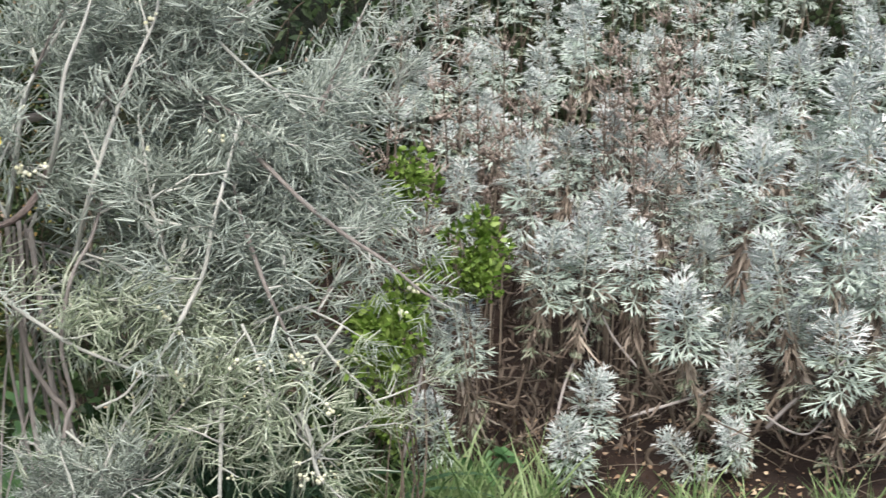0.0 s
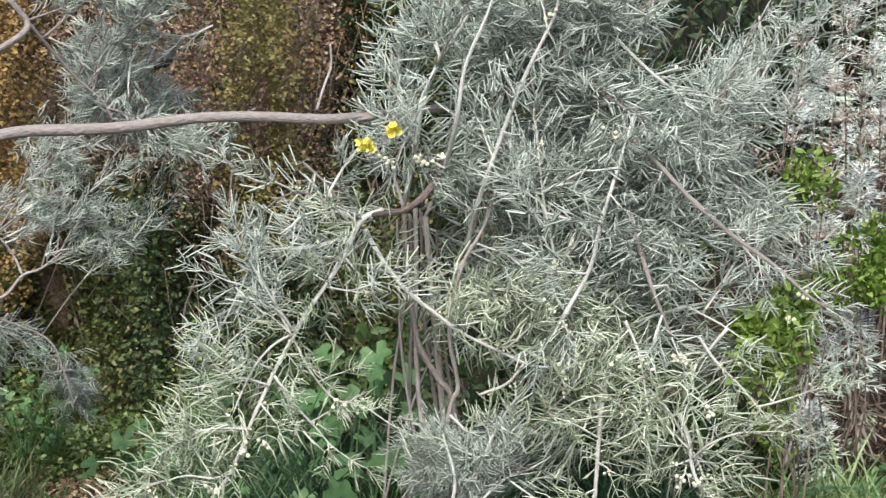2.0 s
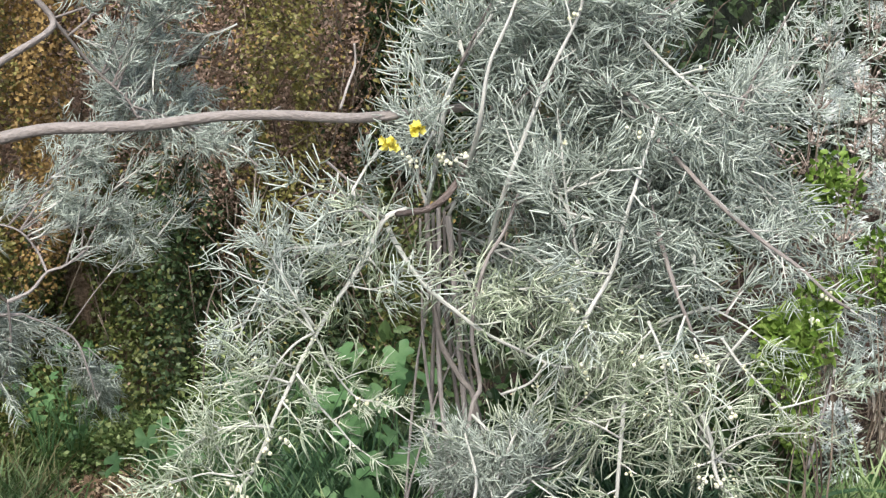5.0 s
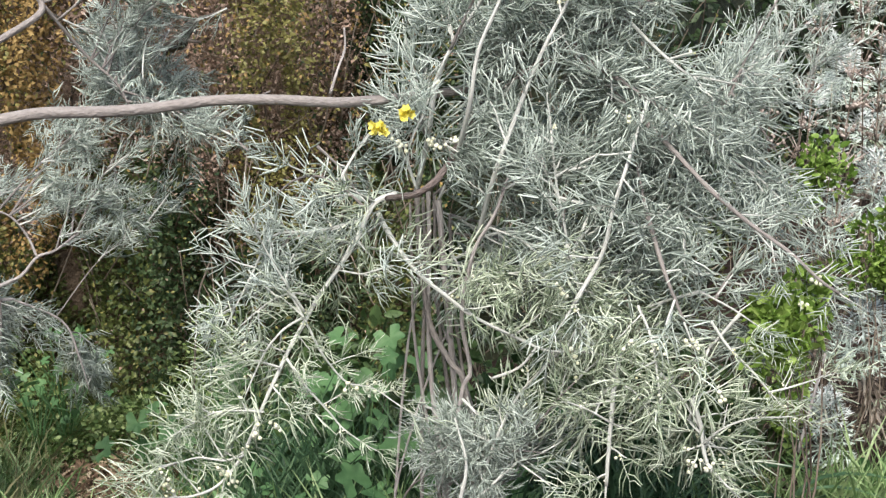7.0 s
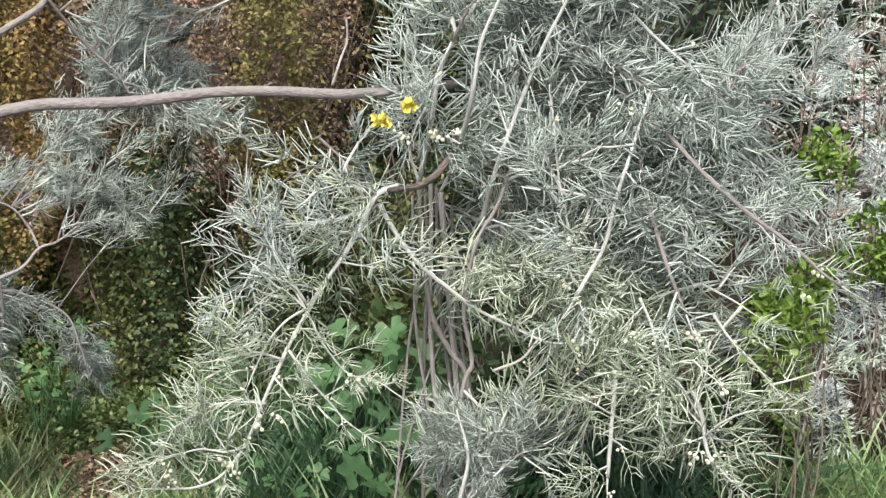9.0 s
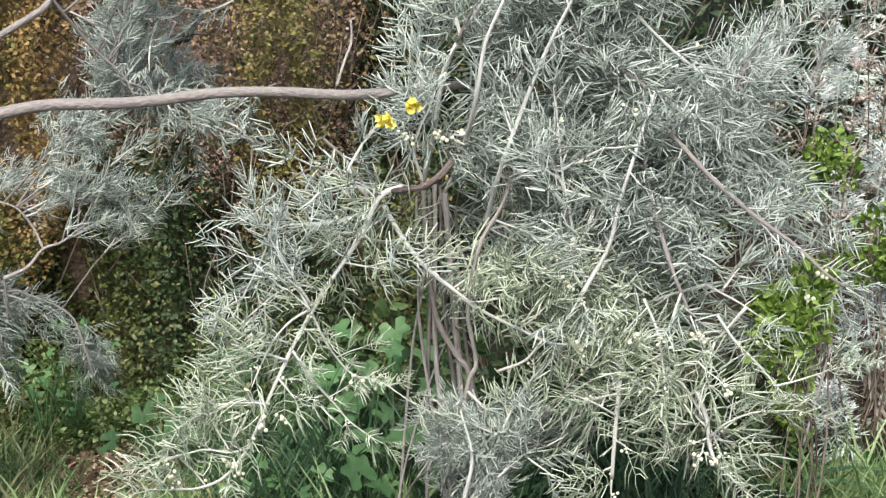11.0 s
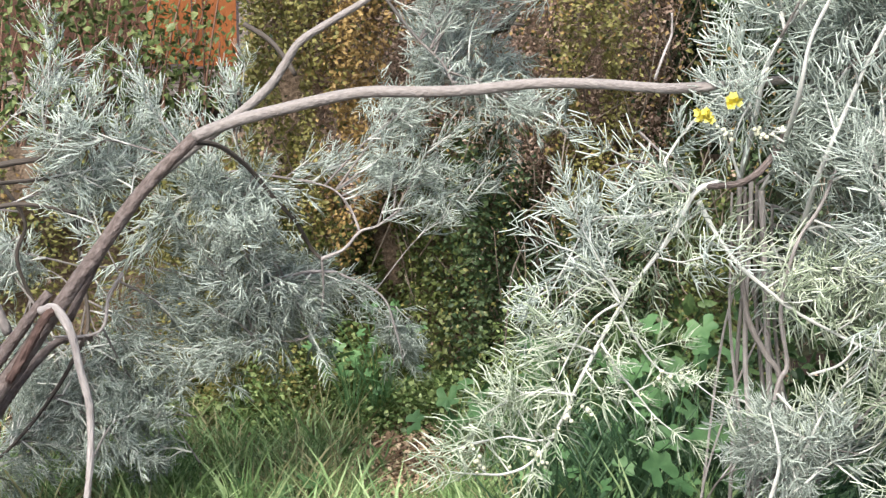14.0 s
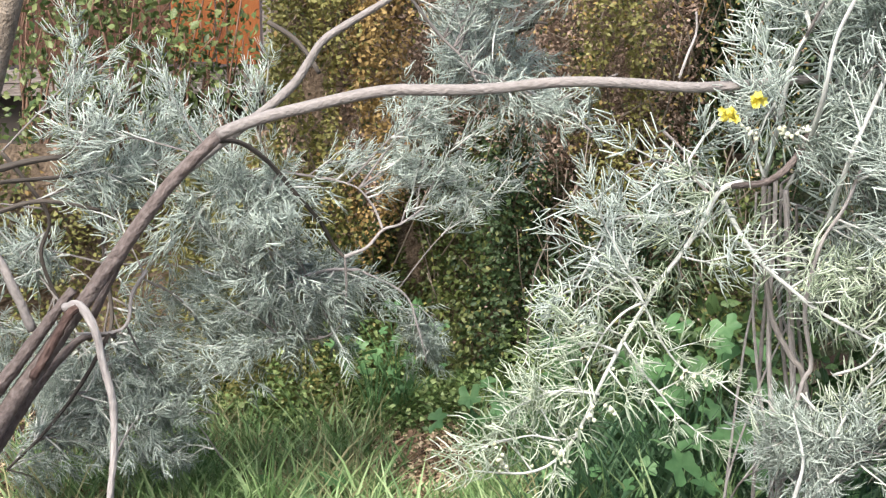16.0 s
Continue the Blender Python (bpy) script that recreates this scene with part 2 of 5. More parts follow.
def needle(geo, p, d, side, length, width, bend, slot=0):
    """A narrow rounded leaflet that curves towards bend and ends bluntly."""
    d, side = unit(d), unit(side)
    nrm = np.cross(d, side)
    b = np.asarray(bend, float)
    w = width / 2
    v, f = [], []
    for t, k in ((0.0, 0.85), (0.5, 1.0), (1.0, 0.65)):
        c = p + (d * t + b * 0.5 * t * t) * length
        v += [c + side * w * k - nrm * w * 0.5 * k, c + nrm * w * 0.9 * k, c - side * w * k - nrm * w * 0.5 * k]
    for i in (0, 3):
        for j in range(3):
            q = (j + 1) % 3
            f += [(i + j, i + q, i + 3 + q), (i + j, i + 3 + q, i + 3 + j)]
    f.append((6, 7, 8))
    geo.add(v, f, slot)


def blade(geo, p, d, side, length, width, bend=(0, 0, 0), slot=0, fold=0.15, shape=(0.5, 1.0, 0.75)):
    """A leaf blade with a folded midrib, three widths along it and a pointed tip."""
    d, side = unit(d), unit(side)
    nrm = np.cross(d, side)
    b = np.asarray(bend, float)
    v, f = [], []
    for t, k in zip((0.0, 0.33, 0.68), shape):
        c = p + d * length * t + b * length * t * t
        w = width / 2 * k
        v += [c + side * w + nrm * w * fold, c, c - side * w + nrm * w * fold]
    v.append(p + d * length + b * length)
    for i in (0, 3):
        f += [(i, i + 1, i + 4), (i, i + 4, i + 3), (i + 1, i + 2, i + 5), (i + 1, i + 5, i + 4)]
    f += [(6, 7, 9), (7, 8, 9)]
    geo.add(v, f, slot)


def small_leaf(geo, p, d, side, length, width, slot=0):
    """A small pointed leaf folded along its midrib."""
    d, side = unit(d), unit(side)
    nrm = np.cross(d, side)
    m = p + d * length * 0.45
    w = width / 2
    geo.add([p, m + side * w + nrm * w * 0.35, m, m - side * w + nrm * w * 0.35, p + d * length - nrm * length * 0.12],
            [(0, 1, 2), (0, 2, 3), (1, 4, 2), (2, 4, 3)], slot)


def finger(geo, p, d, side, length, width, bend, slot=0):
    """A narrow leaf lobe with a raised midrib."""
    d, side = unit(d), unit(side)
    nrm = np.cross(d, side)
    m = p + (d + np.asarray(bend) * 0.4) * length * 0.6
    w = width / 2
    geo.add([p + side * w * 0.5, p - side * w * 0.5, m + side * w, m + nrm * w * 0.5, m - side * w, p + (d + bend) * length],
            [(0, 3, 2), (0, 1, 3), (1, 4, 3), (2, 3, 5), (3, 4, 5)], slot)


def scatter_leaves(geo, p, d, length, width):
    """Many small folded leaves at once: places, directions, lengths, widths as arrays."""
    d = d / np.linalg.norm(d, axis=1, keepdims=True)
    s = np.cross(d, RNG.normal(0, 1, d.shape))
    s /= np.linalg.norm(s, axis=1, keepdims=True) + 1e-9
    n = np.cross(d, s)
    L, w = length[:, None], width[:, None] / 2
    m = p + d * L * 0.45
    v = np.stack([p, m + s * w + n * w * 0.35, m, m - s * w + n * w * 0.35, p + d * L - n * L * 0.12], 1)
    f = np.array([(0, 1, 2), (0, 2, 3), (1, 4, 2), (2, 4, 3)])
    geo.add(v.reshape(-1, 3), (f[None] + (np.arange(len(p)) * 5)[:, None, None]).reshape(-1, 3))


def part(name, me, parent, label=""):
    """One mesh object under a thing or a part."""
    ob = new(name, me)
    ob.parent = parent
    if label:
        ob["label"] = label
    return ob


def thing(name, label, category, group="", kind="", at=(0, 0, 0)):
    ob = new(name)
    ob.empty_display_size = 0.1
    ob.location = at
    return tagged(ob, label, category, group, kind)


def ground_z(x, y):
    """The lie of the land: nearly flat, with a low bank behind on the right side."""
    x, y = np.asarray(x, float), np.asarray(y, float)
    bank = np.clip((y - 4.6) / 3.0, 0, 1) * np.clip((x + 0.1) / 1.0, 0, 1) * 0.35
    return 0.02 * np.sin(2.1 * x + 0.7) * np.cos(1.7 * y) + 0.012 * np.sin(6.3 * x + 1.1 * y) + bank


def ortho(d):
    d = unit(d)
    return unit(np.cross(d, RNG.normal(0, 1, 3)))


def rebase(root, base):
    """Moves a thing's origin to its foot without moving its parts."""
    for c in root.children:
        c.matrix_basis = Matrix.Translation(-Vector(base)) @ c.matrix_basis
    root.location = base

# ---- the ground ----
def build_ground():
    n, size = 160, 14.0
    g = np.linspace(-1, 1, n)
    c = np.sign(g) * (np.abs(g) ** 1.6) * size
    far = np.array([-2500, -400, -80, -30])
    xs = np.concatenate([far, c, -far[::-1]])
    X, Y = np.meshgrid(xs, xs + 4.5)
    Z = ground_z(X, Y) + RNG.normal(0, 0.006, X.shape) * (np.abs(X) < 14)
    m = len(xs)
    v = np.stack([X, Y, Z], -1).reshape(-1, 3)
    i = (np.arange(m - 1)[:, None] * m + np.arange(m - 1)[None]).ravel()
    f = np.concatenate([np.stack([i, i + 1, i + m + 1], 1), np.stack([i, i + m + 1, i + m], 1)])
    ob = new("ground", mesh_from("ground", v, f, [M_SOIL]))
    return tagged(ob, "uneven bare brown garden soil under the shrubs", "ground", kind="structure")


build_ground()

# ---- leaves and twigs, as patterns ----
def pinnate_leaf(geo, p, d, up, length, pairs, leaf_len, width, slot=0, arch=(0.2, 0.9)):
    """A feather leaf: a thin stalk with curved needle leaflets in pairs, like a comb."""
    d = unit(d)
    side = unit(np.cross(up, d))
    up = np.cross(d, side)
    droop = RNG.uniform(-0.35, 0.05)
    pts = [p + d * length * t + up * droop * length * t * t for t in np.linspace(0, 1, 4)]
    tube(geo, pts, width * 0.34, width * 0.2, sides=3, per=1, lumps=0, slot=slot)
    lift, spread = RNG.uniform(0.0, 0.45), RNG.uniform(0.65, 1.1)
    curl = RNG.uniform(*arch)
    for k in range(pairs):
        t = 0.22 + 0.78 * (k + RNG.uniform(-0.15, 0.15)) / max(1, pairs - 1)
        c = p + d * length * t + up * droop * length * t * t
        for sg in (-1, 1):
            a = spread - 0.25 * t + 0.42 * curl + RNG.normal(0, 0.24)
            dd = d * math.cos(a) + side * sg * math.sin(a) + up * (lift + RNG.normal(0, 0.3))
            needle(geo, c, dd, up + RNG.normal(0, 0.25, 3), leaf_len * RNG.uniform(0.8, 1.15) * (1 - 0.2 * t), width * RNG.uniform(0.85, 1.15),
                   d * curl * 0.9 - side * sg * 0.35 * curl + up * RNG.normal(0.1, 0.15) * curl, slot)


def silver_twig(length=0.22, leaves=11, leaf_len=0.045, width=0.0036, buds=0.0, arch=(0.2, 0.9), pairs=(4, 7), reach=(1.0, 1.6)):
    """A whitish twig along x with feather leaves all round; slots: leaf, stem, bud."""
    g = Geo()
    bow = RNG.uniform(-0.15, 0.15)
    pts = [np.array((t * length, bow * length * t * t, RNG.uniform(-0.04, 0.06) * length * t * t)) for t in np.linspace(0, 1, 5)]
    line = tube(g, pts, 0.0028, 0.0014, sides=5, per=2, slot=1, lumps=0.05)
    turn = RNG.uniform(0, 6)
    for k in range(leaves):
        t = 0.15 + 0.85 * k / (leaves - 1)
        c = line[min(len(line) - 1, int(t * (len(line) - 1) + 0.5))]
        turn += 2.4 + RNG.normal(0, 0.3)
        out = np.array((0, math.cos(turn), math.sin(turn)))
        tilt = RNG.uniform(0.6, 1.05) * (1 - 0.6 * t)
        d = np.array((math.cos(tilt), 0, 0)) + out * math.sin(tilt)
        inner = np.array((math.sin(tilt), 0, 0)) - out * math.cos(tilt)
        pinnate_leaf(g, c, d, inner + RNG.normal(0, 0.25, 3), RNG.uniform(*reach) * leaf_len, RNG.integers(*pairs), leaf_len, width, 0, arch)
        if buds and RNG.random() < buds:
            for j in range(RNG.integers(2, 5)):
                ball(g, c + out * 0.010 + RNG.normal(0, 0.005, 3), RNG.uniform(0.003, 0.0048), 2)
    return g


def ball(geo, p, r, slot=0):
    """A small rounded bud."""
    u = np.array([(0, 0, 1), (0.89, 0, 0.45), (0.28, 0.85, 0.45), (-0.72, 0.53, 0.45), (-0.72, -0.53, 0.45), (0.28, -0.85, 0.45),
                  (0.72, 0.53, -0.45), (-0.28, 0.85, -0.45), (-0.89, 0, -0.45), (-0.28, -0.85, -0.45), (0.72, -0.53, -0.45), (0, 0, -1)])
    f = [(0, i, i % 5 + 1) for i in range(1, 6)] + [(11, 6 + (i + 1) % 5, 6 + i) for i in range(5)]
    for i in range(5):
        f += [(1 + i, 6 + i, 1 + (i + 1) % 5), (1 + (i + 1) % 5, 6 + i, 6 + (i + 1) % 5)]
    geo.add(np.asarray(p) + u * r * RNG.uniform(0.85, 1.15, (12, 1)), f, slot)


LEAFY = [M_SILVER, M_SILVER_STEM, M_BUD]
YOUNG = [M_YOUNG, M_SILVER_STEM, M_BUD]
TWIGS = [silver_twig(RNG.uniform(0.05, 0.09), RNG.integers(3, 5), 0.056, 0.0038, 0.0, (0.0, 0.7)) for _ in range(16)]
FINE = [silver_twig(RNG.uniform(0.05, 0.09), RNG.integers(3, 5), 0.036, 0.0027, 0.0, (0.6, 1.7), (5, 9), (1.5, 2.3)) for _ in range(16)]
BUDDED = [silver_twig(RNG.uniform(0.05, 0.10), RNG.integers(3, 5), 0.058, 0.0037, 0.2, (0.6, 1.4), (4, 7), (1.1, 1.7)) for _ in range(12)]
SPARSE = [silver_twig(RNG.uniform(0.04, 0.09), RNG.integers(2, 5), 0.056, 0.0035, 0.04, (0.1, 0.9), (4, 7), (1.1, 1.7)) for _ in range(12)]
TWIG_MESH = {id(g): g.mesh("leafy_twig", LEAFY) for g in TWIGS + FINE + SPARSE}
TWIG_MESH.update({id(g): g.mesh("leafy_twig", YOUNG) for g in BUDDED})


class Bush:
    """A shrub: limbs laid by hand, side branches grown to the masses of foliage, and leafy twigs on them."""

    def __init__(self, root, own_twigs=300, brown=0.3):
        self.root, self.lines, self.left, self.brown = root, [], own_twigs, brown
        self.rest, self.young = Geo(), Geo()

    def limb(self, name, pts, w0, w1, mat, label="", sides=9, bear=True, lumps=0.05, kink=0.0, ridge=0.0):
        g = Geo()
        line = tube(g, pts, w0 / 2, w1 / 2, sides=sides, per=6, lumps=lumps, kink=kink, ridge=ridge)
        part(name, add_grain(g.mesh(name, [mat]), line, sides), self.root, label)
        if bear:
            self.lines.append(line)
        return line

    def twig(self, p, d, kinds, size):
        g = kinds[RNG.integers(len(kinds))]
        m = placed(p, d, RNG.normal(0, 1, 3), RNG.uniform(0, 6.28), size)
        if self.left > 0:
            self.left -= 1
            ob = part("leafy_twig", TWIG_MESH[id(g)], self.root)
            ob.matrix_basis = Matrix(m.tolist())
        else:
            (self.young if g in BUDDED else self.rest).spread(g.arrays(), [m])

    def mass(self, centre, radii, clusters, lean, kinds, size=1.0, twigs=5, full=0.7, thick=0.005, wild=0.55, link=True):
        """Side branches that end inside an ellipsoid, bearing leafy twigs that follow lean."""
        every = np.vstack(self.lines)
        c0 = np.asarray(centre) + (0, 0.075, 0)
        for _ in range(round(clusters * full)):
            u = unit(RNG.normal(0, 1, 3)) * RNG.random() ** 0.45
            end = c0 + u * np.asarray(radii)
            d = unit(np.asarray(lean, float) + RNG.normal(0, wild, 3) + u * 0.4)
            root = end - d * RNG.uniform(0.10, 0.22)
            near = every[np.argmin(np.linalg.norm(every - root, axis=1) + RNG.random(len(every)) * 0.13)]
            if np.linalg.norm(near - root) < 0.28:
                root = near
            way = end - root
            mid = root + way * 0.5 + ortho(way) * np.linalg.norm(way) * RNG.uniform(0, 0.08) + np.array((0, 0, 0.01))
            g = Geo()
            line = tube(g, [root, mid, end], thick * RNG.uniform(0.45, 0.8), thick * 0.28, sides=5, per=6, lumps=0.06)
            part("side_branch", add_grain(g.mesh("side_branch", [M_BARK if RNG.random() < self.brown else M_SILVER_STEM]), line, 5), self.root)
            span = min(1.0, 0.16 / (np.linalg.norm(way) + 1e-6))
            for k in range(twigs):
                q = line[int((1 - span * (1 - (k + RNG.random()) / twigs)) * (len(line) - 1))]
                if k == twigs - 1:
                    q = line[-1]
                self.twig(q, unit(way) * 0.8 + d * 0.5 + ortho(d) * RNG.uniform(0.2, 0.9) * (k < twigs - 1), kinds, size * RNG.uniform(0.8, 1.15))

    def clad(self, line, step, kinds, size, start=0.0, lean=(0, -0.2, 0.1)):
        """Leafy twigs close along a branch, turning round it to its tip."""
        run = np.concatenate([[0], np.cumsum(np.linalg.norm(np.diff(line, axis=0), axis=1))])
        turn, at = RNG.uniform(0, 6.28), start * run[-1] + RNG.uniform(0, step)
        while at < run[-1]:
            q = np.array([np.interp(at, run, line[:, k]) for k in range(3)])
            k = min(len(line) - 2, int(np.searchsorted(run, at)))
            m = axes(line[k + 1] - line[max(0, k - 1)], (0, 0, 1))
            turn += 2.4 + RNG.normal(0, 0.4)
            self.twig(q, m[:, 0] * 0.75 + (m[:, 1] * math.cos(turn) + m[:, 2] * math.sin(turn)) * 0.85 + np.asarray(lean), kinds, size * RNG.uniform(0.75, 1.15))
            at += step * RNG.uniform(0.7, 1.3)
        self.twig(line[-1], line[-1] - line[-3], kinds, size)

    def done(self):
        if self.rest.n:
            tagged(part("foliage", self.rest.mesh("foliage", LEAFY), self.root, "silver-grey needle foliage"), kind="stuff")
        if self.young.n:
            tagged(part("young_foliage", self.young.mesh("young_foliage", YOUNG), self.root, "paler yellowish young foliage with buds"), kind="stuff")

# ---- the leaning silver tree ----
tree = thing("silver_leaved_tree", "leaning silver-leaved small tree with a bare arching limb", "tree", at=(0, 0, 0))
lt = Bush(tree, 300, 0.85)
lt.limb("trunk", [(-1.758, 2.968, -0.117), (-1.677, 3.015, 0.089), (-1.588, 3.063, 0.243), (-1.519, 3.097, 0.369), (-1.452, 3.130, 0.469), (-1.384, 3.160, 0.570), (-1.294, 3.187, 0.697), (-1.184, 3.209, 0.845), (-1.079, 3.224, 0.951)],
        0.046, 0.026, M_TRUNK, "rough reddish-brown leaning trunk", 20, lumps=0.03, ridge=0.07)
lt.limb("trunk", [(-1.804, 2.964, -0.055), (-1.666, 3.033, 0.198), (-1.576, 3.080, 0.364), (-1.494, 3.110, 0.473), (-1.432, 3.139, 0.561), (-1.386, 3.159, 0.623)], 0.042, 0.018, M_TRUNK, "dark second stem, broken off", 16, lumps=0.06, ridge=0.1)
lt.limb("trunk", [(-1.765, 3.023, -0.157), (-1.636, 3.094, 0.138), (-1.543, 3.141, 0.308), (-1.463, 3.179, 0.429), (-1.403, 3.228, 0.495), (-1.347, 3.284, 0.495)], 0.036, 0.012, M_TRUNK, "dark third stem", 12, lumps=0.06, ridge=0.08)
lt.limb("torn_bark", [(-1.459, 3.093, 0.445), (-1.426, 3.100, 0.502), (-1.396, 3.106, 0.555), (-1.376, 3.109, 0.587), (-1.361, 3.116, 0.601)], 0.016, 0.018, M_TORN, "reddish torn bark", 10, bear=False, lumps=0.12, ridge=0.35)
lt.limb("trunk", [(-1.371, 3.220, 0.549), (-1.310, 3.224, 0.664), (-1.253, 3.236, 0.762), (-1.189, 3.239, 0.849)], 0.018, 0.012, M_TRUNK, "thin stem along the trunk", 8, lumps=0.1)
lt.limb("arching_limb", [(-1.079, 3.224, 0.951), (-1.008, 3.226, 0.981), (-0.902, 3.237, 1.010), (-0.740, 3.257, 1.046), (-0.614, 3.273, 1.049), (-0.510, 3.281, 1.054), (-0.384, 3.278, 1.070), (-0.254, 3.210, 1.080), (-0.118, 3.098, 1.087), (-0.039, 3.020, 1.101), (0.007, 3.120, 1.094), (0.103, 3.218, 1.094), (0.196, 3.214, 1.120)],
        0.027, 0.017, M_BARK, "smooth grey-brown limb arching to one side", 16, lumps=0.012, bear=False, ridge=0.02)
lt.limb("upper_branch", [(-1.169, 3.256, 0.865), (-1.096, 3.303, 0.926), (-1.015, 3.329, 0.986), (-0.951, 3.348, 1.045), (-0.919, 3.356, 1.093), (-0.886, 3.365, 1.140), (-0.817, 3.383, 1.185), (-0.747, 3.399, 1.229), (-0.739, 3.421, 1.257), (-0.774, 3.413, 1.304)],
        0.024, 0.012, M_BARK, "grey ascending branch", 12, lumps=0.03)
lt.limb("hanging_branch", [(-1.392, 3.124, 0.591), (-1.357, 3.117, 0.601), (-1.323, 3.110, 0.556), (-1.309, 3.116, 0.475), (-1.294, 3.123, 0.391), (-1.296, 3.122, 0.281), (-1.307, 3.117, 0.174), (-1.313, 3.136, 0.069)],
        0.020, 0.014, M_PALEBARK, "pale dead branch hanging down", lumps=0.07)
lt.limb("lower_branch", [(-1.093, 3.241, 0.936), (-1.050, 3.276, 0.928), (-1.005, 3.332, 0.879), (-0.960, 3.387, 0.800), (-0.921, 3.428, 0.737), (-0.896, 3.466, 0.670), (-0.875, 3.471, 0.646)], 0.012, 0.008, M_DARKBARK, "dark lower branch")
lt.limb("twig", [(-0.875, 3.471, 0.646), (-0.826, 3.483, 0.668), (-0.791, 3.491, 0.707), (-0.752, 3.500, 0.721), (-0.706, 3.530, 0.754)], 0.009, 0.004, M_PALEBARK)
lt.limb("twig", [(-0.791, 3.491, 0.707), (-0.814, 3.507, 0.752), (-0.848, 3.499, 0.797), (-0.901, 3.506, 0.813)], 0.006, 0.004, M_PALEBARK)
lt.limb("twig", [(-0.874, 3.472, 0.646), (-0.872, 3.472, 0.562), (-0.885, 3.469, 0.490), (-0.938, 3.476, 0.453), (-1.029, 3.471, 0.456)], 0.006, 0.003, M_BARK)
lt.limb("twig", [(-0.849, 3.498, 0.612), (-0.911, 3.483, 0.613), (-0.972, 3.466, 0.596), (-1.034, 3.448, 0.571), (-1.088, 3.453, 0.572)], 0.007, 0.004, M_PALEBARK)
lt.limb("twig", [(-1.262, 3.264, 0.647), (-1.292, 3.253, 0.595), (-1.303, 3.248, 0.533), (-1.334, 3.236, 0.512), (-1.405, 3.205, 0.513)], 0.009, 0.006, M_PALEBARK)
lt.limb("dead_branch", [(-1.645, 3.202, 0.839), (-1.560, 3.245, 0.865), (-1.506, 3.270, 0.877), (-1.446, 3.297, 0.883)], 0.017, 0.012, M_DARKBARK)
lt.limb("dead_branch", [(-1.668, 3.246, 0.818), (-1.583, 3.289, 0.824), (-1.507, 3.325, 0.828), (-1.417, 3.364, 0.835)], 0.012, 0.008, M_DARKBARK)
lt.limb("dead_branch", [(-1.659, 3.218, 0.743), (-1.573, 3.260, 0.769), (-1.529, 3.281, 0.782), (-1.480, 3.304, 0.780), (-1.392, 3.342, 0.758)], 0.013, 0.008, M_DARKBARK)
lt.limb("dead_branch", [(-1.612, 3.330, 0.882), (-1.561, 3.354, 0.803), (-1.526, 3.371, 0.725), (-1.546, 3.362, 0.648), (-1.522, 3.373, 0.555), (-1.475, 3.339, 0.513)], 0.010, 0.008, M_DARKBARK)
lt.limb("dead_branch", [(-1.459, 3.400, 0.850), (-1.423, 3.415, 0.733), (-1.419, 3.417, 0.641), (-1.390, 3.375, 0.508), (-1.391, 3.321, 0.444)], 0.011, 0.008, M_DARKBARK)
lt.limb("dead_branch", [(-1.628, 3.155, 0.726), (-1.568, 3.185, 0.679), (-1.531, 3.181, 0.614), (-1.494, 3.187, 0.520)], 0.019, 0.022, M_BARK)
lt.limb("dead_branch", [(-1.034, 3.448, 1.167), (-0.982, 3.443, 1.138), (-0.942, 3.423, 1.104), (-0.909, 3.401, 1.064)], 0.012, 0.010, M_DARKBARK)
lt.limb("twig", [(-0.141, 3.267, 1.085), (-0.125, 3.278, 1.135), (-0.112, 3.298, 1.172), (-0.113, 3.298, 1.214)], 0.006, 0.004, M_PALEBARK, bear=False)
lt.limb("twig", [(-0.739, 3.421, 1.257), (-0.667, 3.487, 1.146), (-0.607, 3.498, 1.085), (-0.582, 3.502, 1.036)], 0.008, 0.004, M_BARK)
lt.limb("twig", [(-0.901, 3.506, 0.813), (-0.982, 3.515, 0.821), (-1.079, 3.487, 0.836), (-1.152, 3.464, 0.799)], 0.007, 0.004, M_BARK)
lt.limb("twig", [(-1.339, 3.234, 0.512), (-1.419, 3.254, 0.384), (-1.490, 3.222, 0.285), (-1.592, 3.229, 0.184)], 0.010, 0.006, M_DARKBARK)
lt.limb("twig", [(-0.849, 3.498, 0.612), (-0.750, 3.521, 0.556), (-0.719, 3.527, 0.477), (-0.704, 3.551, 0.391)], 0.006, 0.003, M_PALEBARK)
